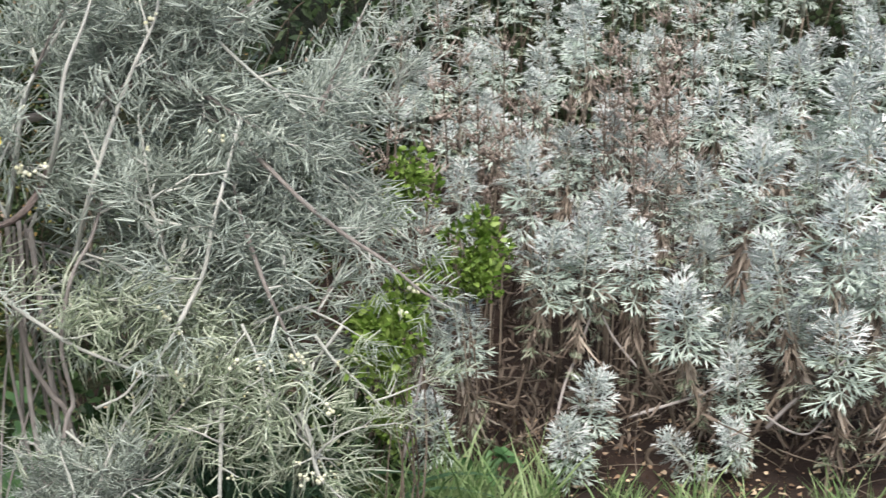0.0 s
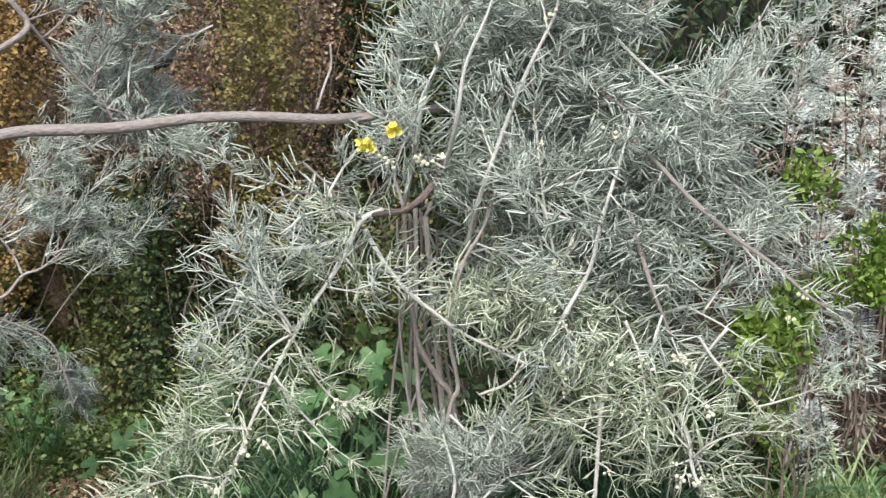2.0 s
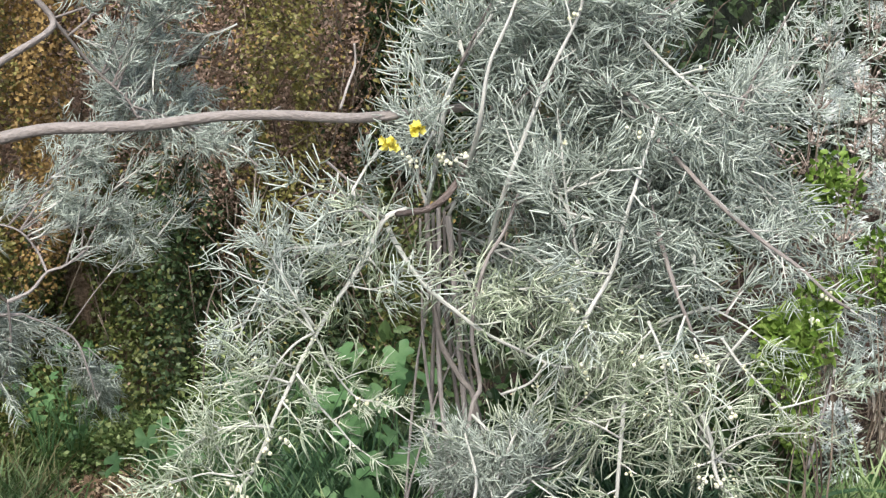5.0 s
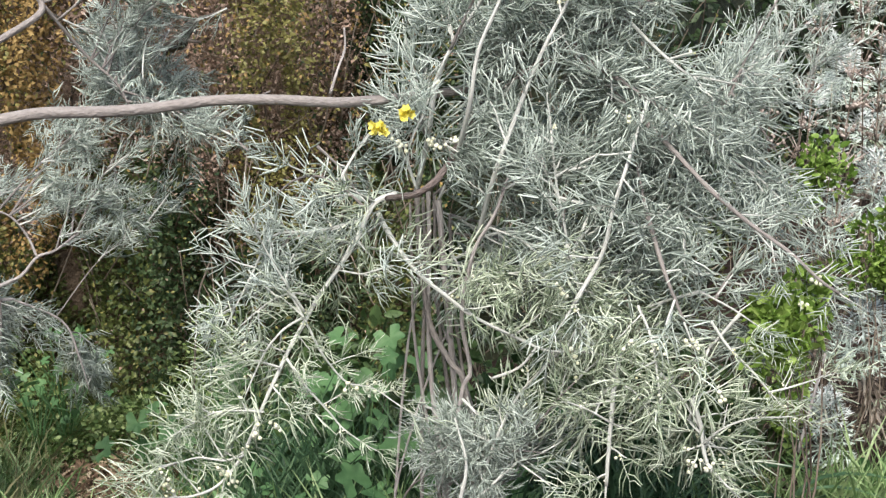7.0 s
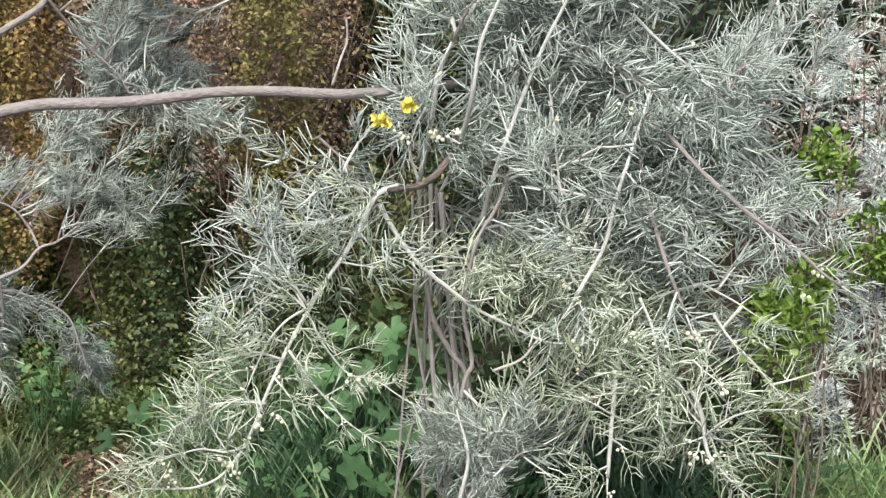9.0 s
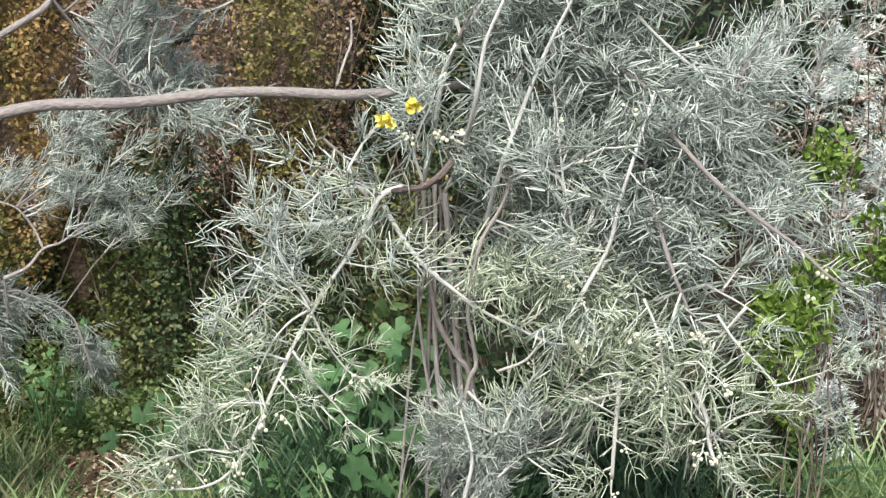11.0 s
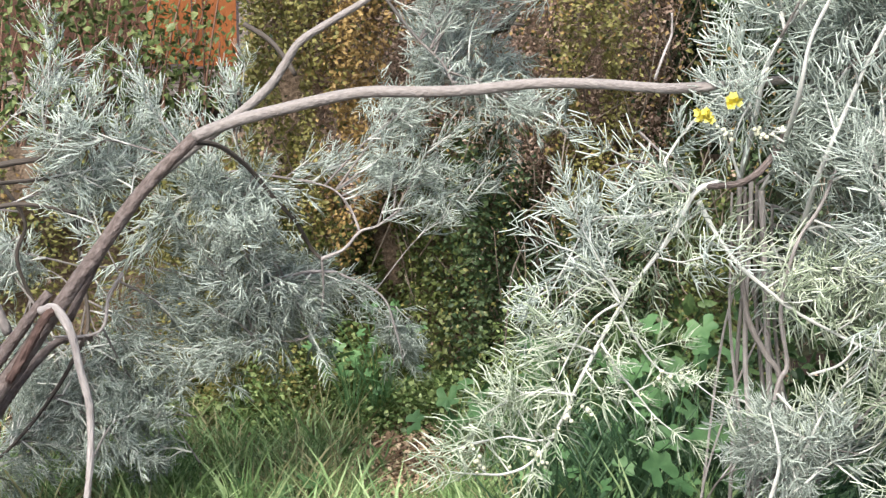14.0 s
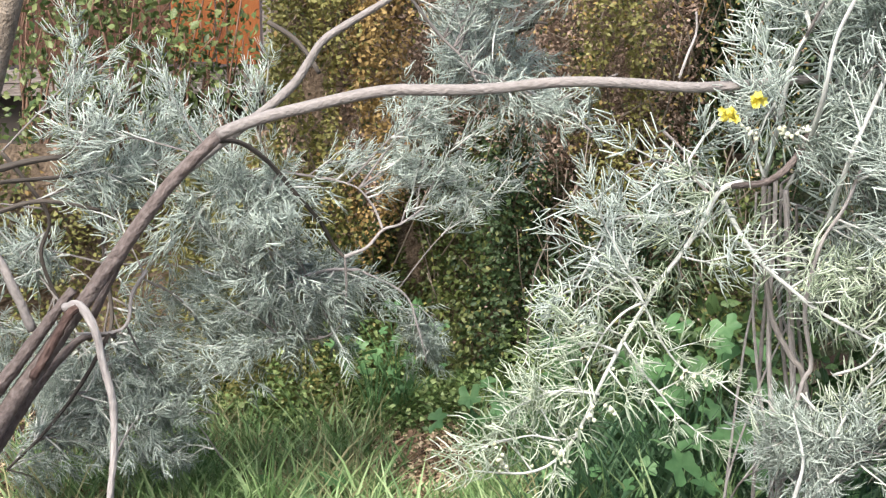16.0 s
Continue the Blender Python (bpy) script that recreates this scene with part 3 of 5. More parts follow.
for c, r, n, lean, kinds, size in [
        ((-0.591, 3.551, 1.117), (0.12, 0.15, 0.13), 16, (0.1, 0, -0.9), FINE, 0.85),
        ((-0.454, 3.521, 0.982), (0.06, 0.08, 0.05), 6, (0.2, 0, -0.8), FINE, 0.85),
        ((-0.664, 3.538, 0.949), (0.07, 0.1, 0.04), 5, (0.5, -0.2, -0.4), FINE, 0.85),
        ((-0.791, 3.533, 0.812), (0.15, 0.12, 0.06), 7, (0.8, -0.1, -0.2), FINE, 0.85),
        ((-0.579, 3.573, 0.787), (0.08, 0.1, 0.05), 3, (0.9, 0, -0.2), FINE, 0.85),
        ((-1.083, 3.328, 0.744), (0.16, 0.10, 0.11), 20, (0.3, -0.5, -0.3), FINE, 0.95),
        ((-1.251, 3.376, 0.861), (0.13, 0.12, 0.04), 8, (0.1, -0.3, 0.5), FINE, 0.9),
        ((-1.228, 3.278, 1.029), (0.03, 0.05, 0.02), 1, (0.1, -0.2, 0.9), FINE, 0.8),
        ((-1.360, 3.333, 0.957), (0.04, 0.06, 0.03), 1, (0.1, -0.2, 0.9), FINE, 0.8),
        ((-1.054, 3.337, 1.008), (0.04, 0.05, 0.02), 1, (0.6, -0.2, 0.6), FINE, 0.9),
        ((-1.432, 3.303, 1.093), (0.02, 0.04, 0.02), 2, (-0.2, -0.1, 0.9), FINE, 0.8),
        ((-1.393, 3.211, 0.943), (0.03, 0.05, 0.02), 2, (-0.3, -0.5, 0.1), FINE, 0.95),
        ((-1.444, 3.298, 0.805), (0.08, 0.1, 0.05), 4, (-0.3, -0.4, 0.3), FINE, 0.9),
        ((-0.954, 3.492, 0.540), (0.18, 0.12, 0.11), 19, (0.3, -0.2, -0.6), FINE, 0.85),
        ((-1.168, 3.405, 0.473), (0.17, 0.12, 0.12), 20, (0.1, -0.4, -0.5), FINE, 0.85),
        ((-1.419, 3.308, 0.288), (0.18, 0.14, 0.15), 28, (0.1, -0.3, -0.5), FINE, 0.8),
        ((-1.633, 3.431, 0.629), (0.12, 0.12, 0.10), 5, (-0.2, -0.3, 0.0), FINE, 0.85),
        ((-0.729, 3.576, 0.450), (0.05, 0.08, 0.08), 5, (0.2, -0.1, -0.9), FINE, 0.8),
        ((-1.60, 3.36, 0.24), (0.16, 0.12, 0.20), 16, (0.0, -0.3, -0.4), FINE, 0.85),
        ((-1.25, 3.36, 0.30), (0.12, 0.12, 0.16), 12, (0.1, -0.3, -0.5), FINE, 0.85),
        ((-1.766, 3.251, 0.598), (0.10, 0.1, 0.3), 6, (-0.3, -0.2, 0.2), FINE, 0.9),
        # unseen foliage, added above the view to shade the mass beneath
        ((-0.564, 3.50, 1.351), (0.2, 0.12, 0.05), 9, (0.2, -0.2, -0.2), FINE, 0.9)]:
    lt.mass(c, (r[0] * (1.15 if c[0] < -0.9 else 0.9), r[1], r[2] * 1.1), n, (lean[0], lean[1], lean[2] if lean[2] > 0 else 0.2 * lean[2]), kinds, size, twigs=4, full=0.95, thick=0.004)
lt.done()
rebase(tree, (-1.758, 2.968, -0.117))

# ---- the silver shrub in the middle ----
shrub = thing("silver_shrub", "silver-grey needle-leaved shrub with whitish branches and yellow buds", "shrub", at=(0, 0, 0))
sb = Bush(shrub, 300)
# old upright stems in the middle
for pts, w0, w1, mat in [
        ([(0.159, 3.296, 0.121), (0.134, 3.297, 0.448), (0.099, 3.299, 0.521), (0.061, 3.299, 0.594), (0.040, 3.300, 0.715), (0.034, 3.300, 0.810), (0.032, 3.300, 0.886)], 0.013, 0.010, M_BARK),
        ([(0.100, 3.349, 0.114), (0.064, 3.349, 0.433), (0.055, 3.330, 0.611), (0.057, 3.330, 0.768), (0.055, 3.330, 0.875)], 0.011, 0.009, M_PALEBARK),
        ([(0.137, 3.357, 0.110), (0.106, 3.358, 0.505), (0.090, 3.339, 0.682), (0.083, 3.339, 0.778), (0.076, 3.339, 0.856)], 0.012, 0.013, M_PALEBARK),
        ([(0.089, 3.379, 0.115), (0.029, 3.380, 0.524), (0.021, 3.360, 0.702), (0.018, 3.360, 0.846)], 0.007, 0.005, M_PALEBARK),
        ([(0.175, 3.375, 0.128), (0.119, 3.378, 0.549), (0.105, 3.378, 0.697), (0.101, 3.378, 0.818)], 0.008, 0.007, M_BARK),
        ([(0.040, 3.400, 0.107), (0.043, 3.400, 0.493), (0.050, 3.400, 0.668), (0.045, 3.400, 0.851)], 0.009, 0.007, M_BARK),
        ([(0.146, 3.407, 0.103), (0.090, 3.409, 0.490), (0.073, 3.409, 0.666), (0.069, 3.409, 0.855)], 0.009, 0.007, M_BARK),
        ([(-0.023, 3.420, 0.100), (0.007, 3.420, 0.488), (0.032, 3.420, 0.639), (0.040, 3.420, 0.787)], 0.006, 0.005, M_PALEBARK),
        ([(0.202, 3.414, 0.100), (0.151, 3.417, 0.386), (0.096, 3.419, 0.538), (0.066, 3.419, 0.638)], 0.006, 0.005, M_PALEBARK),
        ([(-0.022, 3.380, 0.168), (0.034, 3.380, 0.398), (0.089, 3.379, 0.549), (0.137, 3.377, 0.672)], 0.005, 0.004, M_PALEBARK),
        ([(0.087, 3.299, 0.159), (0.121, 3.248, 0.457), (0.139, 3.237, 0.520), (0.121, 3.218, 0.639), (0.143, 3.197, 0.772), (0.185, 3.195, 0.852), (0.213, 3.193, 0.932)], 0.011, 0.006, M_PALEBARK)]:
    pts = [(0.95 * x, 0.95 * y, 0.0725 + 0.95 * z) for x, y, z in pts]
    pts.insert(0, (pts[0][0], pts[0][1] + 0.03, -0.02))
    sb.limb("upright_stem", pts, w0, w1, mat, "bare upright woody stem", lumps=0.07)
sb.limb("curved_branch", [(-0.026, 3.060, 0.909), (0.000, 3.000, 0.923), (0.032, 2.980, 0.933), (0.063, 2.979, 0.955), (0.090, 3.019, 0.984), (0.107, 3.138, 0.994), (0.173, 3.235, 1.095), (0.234, 3.131, 1.139), (0.309, 3.125, 1.180), (0.374, 3.138, 1.213)], 0.012, 0.016, M_TRUNK, "bent grey-brown branch")
for pts, w0, w1, mat in [
        # down to the near corner
        ([(-0.010, 3.080, 0.915), (-0.052, 3.060, 0.898), (-0.085, 3.040, 0.834), (-0.118, 3.020, 0.785), (-0.157, 2.990, 0.733), (-0.182, 2.970, 0.691), (-0.207, 2.950, 0.650), (-0.225, 2.930, 0.615), (-0.251, 2.910, 0.562), (-0.277, 2.900, 0.498), (-0.304, 2.890, 0.446), (-0.342, 2.880, 0.404), (-0.386, 2.870, 0.388), (-0.426, 2.860, 0.389)], 0.0085, 0.005, M_SILVER_STEM),
        ([(-0.203, 2.955, 0.745), (-0.174, 2.944, 0.691), (-0.147, 2.933, 0.639), (-0.103, 2.922, 0.589), (-0.056, 2.911, 0.581), (-0.010, 2.900, 0.553)], 0.0055, 0.0025, M_SILVER_STEM),
        ([(-0.213, 2.925, 0.634), (-0.175, 2.916, 0.579), (-0.138, 2.907, 0.539), (-0.112, 2.899, 0.509), (-0.085, 2.890, 0.490)], 0.0055, 0.0025, M_SILVER_STEM),
        ([(-0.180, 2.950, 0.716), (-0.210, 2.943, 0.768), (-0.234, 2.937, 0.811), (-0.259, 2.930, 0.861)], 0.0055, 0.003, M_SILVER_STEM),
        ([(-0.180, 2.940, 0.709), (-0.217, 2.927, 0.689), (-0.249, 2.913, 0.654), (-0.270, 2.900, 0.613)], 0.0055, 0.003, M_SILVER_STEM),
        ([(-0.085, 3.040, 0.870), (-0.161, 3.025, 0.852), (-0.239, 3.010, 0.848), (-0.279, 2.995, 0.779), (-0.314, 2.980, 0.711)], 0.006, 0.003, M_SILVER_STEM),
        ([(-0.255, 2.900, 0.539), (-0.296, 2.893, 0.544), (-0.342, 2.887, 0.543), (-0.383, 2.880, 0.524)], 0.005, 0.003, M_SILVER_STEM),
        ([(-0.061, 3.070, 0.881), (-0.105, 3.065, 0.923), (-0.156, 3.060, 0.952), (-0.204, 3.055, 0.944), (-0.247, 3.050, 0.907)], 0.006, 0.003, M_BARK),
        ([(-0.117, 2.990, 0.786), (-0.077, 2.970, 0.783), (-0.057, 2.950, 0.791)], 0.004, 0.003, M_SILVER_STEM),
        ([(-0.288, 2.890, 0.460), (-0.328, 2.880, 0.453), (-0.374, 2.870, 0.462), (-0.414, 2.860, 0.455)], 0.005, 0.003, M_SILVER_STEM),
        ([(-0.156, 2.970, 0.737), (-0.201, 2.967, 0.748), (-0.243, 2.963, 0.734), (-0.280, 2.960, 0.705)], 0.005, 0.003, M_SILVER_STEM),
        ([(-0.225, 2.920, 0.618), (-0.274, 2.925, 0.630), (-0.321, 2.930, 0.620)], 0.005, 0.003, M_SILVER_STEM),
        # across to the other side
        ([(-0.045, 3.100, 0.875), (-0.033, 3.081, 0.853), (0.000, 3.062, 0.803), (0.039, 3.043, 0.760), (0.081, 3.024, 0.730), (0.136, 3.006, 0.691), (0.210, 2.987, 0.657), (0.273, 2.968, 0.634), (0.335, 2.949, 0.637), (0.385, 2.930, 0.633)], 0.0085, 0.0045, M_SILVER_STEM),
        ([(0.406, 2.930, 0.638), (0.395, 2.923, 0.588), (0.390, 2.915, 0.530), (0.385, 2.907, 0.471), (0.380, 2.900, 0.390)], 0.008, 0.008, M_SILVER_STEM),
        ([(0.303, 2.880, 0.560), (0.335, 2.890, 0.545), (0.360, 2.900, 0.529), (0.386, 2.910, 0.511)], 0.003, 0.005, M_SILVER_STEM),
        ([(0.434, 2.920, 0.732), (0.454, 2.907, 0.686), (0.463, 2.893, 0.646), (0.467, 2.880, 0.611)], 0.006, 0.004, M_SILVER_STEM),
        ([(0.531, 2.880, 0.565), (0.549, 2.873, 0.514), (0.554, 2.865, 0.472), (0.564, 2.857, 0.441), (0.585, 2.850, 0.418)], 0.008, 0.006, M_SILVER_STEM),
        ([(0.553, 2.860, 0.485), (0.583, 2.853, 0.514), (0.628, 2.847, 0.535), (0.666, 2.840, 0.540)], 0.005, 0.003, M_SILVER_STEM),
        ([(0.569, 2.910, 0.702), (0.602, 2.897, 0.655), (0.638, 2.883, 0.620), (0.671, 2.870, 0.582)], 0.006, 0.004, M_SILVER_STEM),
        ([(0.671, 2.870, 0.578), (0.708, 2.860, 0.591), (0.762, 2.850, 0.612)], 0.005, 0.003, M_SILVER_STEM),
        ([(0.548, 2.920, 0.758), (0.575, 2.913, 0.744), (0.609, 2.907, 0.726), (0.644, 2.900, 0.703)], 0.005, 0.003, M_SILVER_STEM),
        ([(0.168, 2.980, 0.576), (0.220, 2.960, 0.604), (0.249, 2.940, 0.647)], 0.006, 0.005, M_SILVER_STEM),
        ([(0.255, 2.990, 0.472), (0.285, 2.965, 0.530), (0.324, 2.940, 0.582)], 0.006, 0.004, M_BARK),
        ([(0.476, 2.900, 0.608), (0.512, 2.890, 0.568), (0.537, 2.880, 0.528)], 0.006, 0.005, M_SILVER_STEM),
        # upper part
        ([(0.458, 3.026, 1.096), (0.411, 2.931, 0.994), (0.386, 2.925, 0.912), (0.366, 2.917, 0.830), (0.314, 2.903, 0.738)], 0.006, 0.010, M_SILVER_STEM),
        ([(0.457, 2.985, 0.890), (0.478, 2.901, 0.801), (0.514, 2.885, 0.709)], 0.008, 0.006, M_BARK),
        ([(0.445, 3.078, 1.068), (0.505, 2.977, 1.007), (0.564, 2.946, 0.944), (0.632, 2.912, 0.887), (0.698, 2.877, 0.841), (0.750, 2.853, 0.794), (0.785, 2.844, 0.770)], 0.008, 0.006, M_BARK),
        ([(0.776, 2.950, 0.772), (0.768, 2.952, 0.723), (0.775, 2.950, 0.680)], 0.006, 0.003, M_SILVER_STEM),
        ([(0.028, 3.180, 0.895), (0.050, 3.120, 1.010), (0.066, 3.099, 1.110), (0.093, 3.099, 1.185), (0.146, 3.097, 1.269), (0.187, 3.094, 1.342)], 0.009, 0.005, M_SILVER_STEM),
        ([(0.104, 3.108, 0.968), (0.126, 2.997, 1.090), (0.142, 2.977, 1.195), (0.180, 2.975, 1.286), (0.200, 2.973, 1.347)], 0.008, 0.005, M_SILVER_STEM),
        ([(0.147, 3.097, 0.826), (0.173, 2.995, 0.964), (0.214, 2.992, 1.080), (0.254, 2.989, 1.183), (0.304, 2.985, 1.286), (0.313, 2.984, 1.346)], 0.008, 0.005, M_SILVER_STEM),
        ([(0.377, 3.158, 1.211), (0.451, 3.148, 1.255), (0.526, 3.156, 1.318)], 0.014, 0.010, M_BARK),
        ([(0.310, 3.135, 1.181), (0.390, 3.075, 1.144), (0.450, 3.047, 1.104), (0.500, 3.019, 1.075)], 0.010, 0.006, M_BARK),
        ([(0.432, 3.090, 1.237), (0.482, 3.062, 1.187), (0.532, 3.034, 1.147), (0.573, 3.026, 1.137)], 0.007, 0.004, M_SILVER_STEM),
        ([(0.568, 3.149, 0.971), (0.628, 3.138, 1.082), (0.667, 3.130, 1.180), (0.714, 3.119, 1.277)], 0.007, 0.004, M_BARK),
        ([(0.308, 3.044, 0.681), (0.311, 2.984, 0.816), (0.290, 3.006, 0.940), (0.278, 3.007, 1.046)], 0.007, 0.004, M_SILVER_STEM),
        ([(0.155, 2.996, 0.381), (0.187, 2.994, 0.472), (0.231, 3.011, 0.545), (0.305, 3.005, 0.625)], 0.007, 0.005, M_SILVER_STEM),
        ([(0.088, 2.949, 0.262), (0.109, 2.918, 0.364), (0.119, 2.918, 0.431), (0.098, 2.938, 0.513)], 0.008, 0.004, M_SILVER_STEM)]:
    line = sb.limb("branch", pts, w0 * (1.3 if w0 > 0.0075 else 1.0), w1 * 0.9, mat, sides=8, lumps=0.05)
    low = line[-1][2] < 0.9
    if line[:, 0].min() < -0.06 or line[:, 0].max() > 0.27:
        end = line[-1]
        size = 0.58 if end[0] > 0.6 else 0.5 if -0.2 < end[0] < 0.03 and end[2] < 0.65 else 0.72 if end[0] < -0.25 else 0.85
        sb.clad(line, (0.042 if end[0] < -0.25 else 0.05) if low else 0.075, BUDDED if end[2] < 0.7 else SPARSE, size, lean=(0, 0.3, 0.5) if low else (0, -0.2, 0.1))
for c, r, n, lean, kinds, size, tw in [
        ((-0.010, 3.080, 1.016), (0.05, 0.08, 0.04), 5, (-0.3, -0.4, 0.4), SPARSE, 0.75, 4),
        ((0.035, 2.960, 1.070), (0.04, 0.03, 0.03), 6, (-0.4, -0.2, -0.1), SPARSE, 0.75, 3),
        ((0.093, 3.099, 1.002), (0.07, 0.08, 0.06), 5, (0.1, -0.5, -0.2), TWIGS, 0.9, 4),
        ((0.061, 3.099, 1.164), (0.08, 0.1, 0.10), 9, (-0.3, -0.2, 0.8), TWIGS, 0.9, 4),
        ((0.232, 3.111, 1.215), (0.14, 0.12, 0.13), 20, (0.0, -0.2, 0.6), TWIGS, 0.9, 4),
        ((0.202, 3.113, 1.000), (0.10, 0.1, 0.12), 12, (-0.1, -0.5, 0.1), TWIGS, 0.9, 4),
        ((0.379, 3.077, 1.154), (0.14, 0.12, 0.11), 18, (0.3, -0.4, 0.2), TWIGS, 0.9, 4),
        ((0.367, 3.038, 0.988), (0.16, 0.10, 0.13), 24, (0.1, -0.7, 0.0), TWIGS, 0.95, 4),
        ((0.549, 3.051, 1.018), (0.14, 0.12, 0.12), 16, (0.4, -0.5, 0.1), TWIGS, 0.9, 4),
        ((0.669, 3.129, 1.116), (0.08, 0.12, 0.10), 4, (0.5, -0.2, 0.3), SPARSE, 0.85, 4),
        ((0.705, 3.060, 0.929), (0.12, 0.1, 0.09), 27, (0.6, -0.4, -0.2), TWIGS, 0.85, 4),
        ((0.305, 3.035, 0.805), (0.14, 0.10, 0.09), 14, (0.2, -0.5, -0.4), TWIGS, 0.9, 4),
        ((0.514, 2.996, 0.823), (0.16, 0.10, 0.10), 25, (0.4, -0.6, -0.3), TWIGS, 0.9, 4),
        ((0.312, 2.960, 0.760), (0.08, 0.06, 0.05), 22, (0.2, -0.6, 0.1), BUDDED, 0.95, 4),
        ((0.655, 2.948, 0.768), (0.12, 0.1, 0.08), 16, (0.5, -0.4, -0.3), SPARSE, 0.9, 4),
        ((0.718, 2.933, 0.685), (0.08, 0.1, 0.07), 10, (0.5, -0.4, -0.4), SPARSE, 0.9, 4),
        ((0.435, 2.938, 0.664), (0.18, 0.08, 0.06), 13, (0.3, -0.5, -0.3), BUDDED, 0.95, 4),
        ((0.506, 2.906, 0.574), (0.16, 0.08, 0.08), 18, (0.3, -0.3, -0.7), BUDDED, 0.95, 3),
        ((0.538, 2.890, 0.459), (0.11, 0.08, 0.05), 13, (0.3, -0.3, -0.7), BUDDED, 0.95, 3),
        ((0.365, 2.937, 0.444), (0.08, 0.06, 0.08), 9, (0.1, -0.3, -0.7), BUDDED, 0.9, 3),
        ((-0.167, 3.096, 0.917), (0.10, 0.08, 0.04), 5, (-0.6, -0.3, 0.3), TWIGS, 0.9, 4),
        ((-0.229, 3.031, 0.831), (0.08, 0.08, 0.05), 4, (-0.5, -0.3, 0.3), SPARSE, 0.9, 4),
        ((-0.271, 2.988, 0.710), (0.08, 0.08, 0.06), 5, (-0.6, -0.3, 0.1), SPARSE, 0.9, 4),
        ((-0.333, 2.951, 0.601), (0.07, 0.08, 0.05), 4, (-0.7, -0.3, -0.2), BUDDED, 0.9, 4),
        ((-0.386, 2.915, 0.459), (0.07, 0.08, 0.06), 5, (-0.5, -0.3, -0.5), BUDDED, 0.9, 4),
        ((0.128, 2.960, 0.400), (0.105, 0.07, 0.085), 70, (-0.1, -0.4, 0.6), FINE, 0.8, 3),
        ((0.225, 2.950, 0.430), (0.07, 0.06, 0.06), 40, (0.1, -0.4, 0.3), TWIGS, 0.8, 3),
        ((0.180, 3.095, 0.715), (0.06, 0.06, 0.08), 5, (0.1, -0.4, -0.4), SPARSE, 0.85, 3),
        ((0.254, 3.140, 1.362), (0.28, 0.2, 0.07), 14, (0, -0.2, 0.6), TWIGS, 0.9, 4),
        ((0.36, 3.10, 1.30), (0.12, 0.1, 0.06), 12, (0.1, -0.3, 0.4), TWIGS, 0.9, 4),
        ((0.64, 3.24, 1.02), (0.09, 0.1, 0.10), 12, (0.3, -0.3, 0.2), TWIGS, 0.8, 4),
        ((0.74, 3.30, 1.10), (0.12, 0.1, 0.06), 8, (0.3, -0.2, 0.5), SPARSE, 0.8, 4),
        ((0.87, 3.45, 1.17), (0.09, 0.1, 0.06), 10, (0.3, -0.2, 0.6), SPARSE, 0.7, 3),
        ((0.69, 3.16, 0.86), (0.09, 0.1, 0.08), 20, (0.4, -0.3, 0.0), TWIGS, 0.8, 4)]:
    if c[0] < -0.1:
        full = 0.14 if c[2] > 0.65 else 0.1
    elif c[2] < 0.6:
        full = 0.3 if kinds is FINE else 0.12
    elif c[0] > 0.6 and c[2] < 0.95:
        full = 0.15
    else:
        full = 0.2 if c[2] < 0.78 and c[0] > 0.25 else 0.5
    sb.mass(c, r, n, lean, kinds, size, twigs=tw, full=full)
sb.done()


PETAL = Geo()
blade(PETAL, np.zeros(3), (0.55, 0.84, 0), (0, 0, 1), 0.0115, 0.0105, (0.5, 0, 0), fold=0.4, shape=(0.45, 1.0, 0.95))
PETAL = PETAL.mesh("petal", [M_FLOWER])


def flower(p):
    """Five cupped yellow petals round a small centre."""
    n = unit((RNG.normal(0, 0.8), -0.6, RNG.uniform(-0.2, 0.9)))
    fr = axes(n, (0, 0, 1), RNG.uniform(0, 6))
    g = Geo()
    ball(g, (0.003, 0, 0), 0.003)
    ob = part("flower", g.mesh("flower", [M_FLOWER]), shrub, "bright yellow open flower")
    m = np.eye(4)
    m[:3, :3], m[:3, 3] = fr, p
    ob.matrix_basis = Matrix(m.tolist())
    for k in range(5):
        part("petal", PETAL, ob).rotation_euler = (k * 1.2566 + RNG.normal(0, 0.1), 0, 0)


for c, n in [((0.009, 2.925, 1.083), 6), ((-0.033, 2.925, 1.058), 8)]:
    for _ in range(n):
        flower(np.asarray(c) + RNG.normal(0, 0.0055, 3))


BUD = Geo()
ball(BUD, (0, 0, 0), 0.0044)
BUD = BUD.mesh("bud", [M_BUD])


def bud_cluster(p, count, spread=0.0075):
    """Thin stalks from one point, a pale bud on each."""
    g = Geo()
    ends = RNG.normal(0, spread, (count, 3))
    for q in ends:
        tube(g, [np.zeros(3) + (0, 0.01, 0), q], 0.0008, 0.0008, 3, 1)
    ob = part("bud_stalk", g.mesh("bud_stalk", [M_SILVER_STEM]), shrub, "thin pale branched stalk with buds")
    ob.location = p
    for q in ends:
        b = part("bud", BUD, ob)
        b.location = q
        b.scale = [RNG.uniform(0.75, 1.25)] * 3


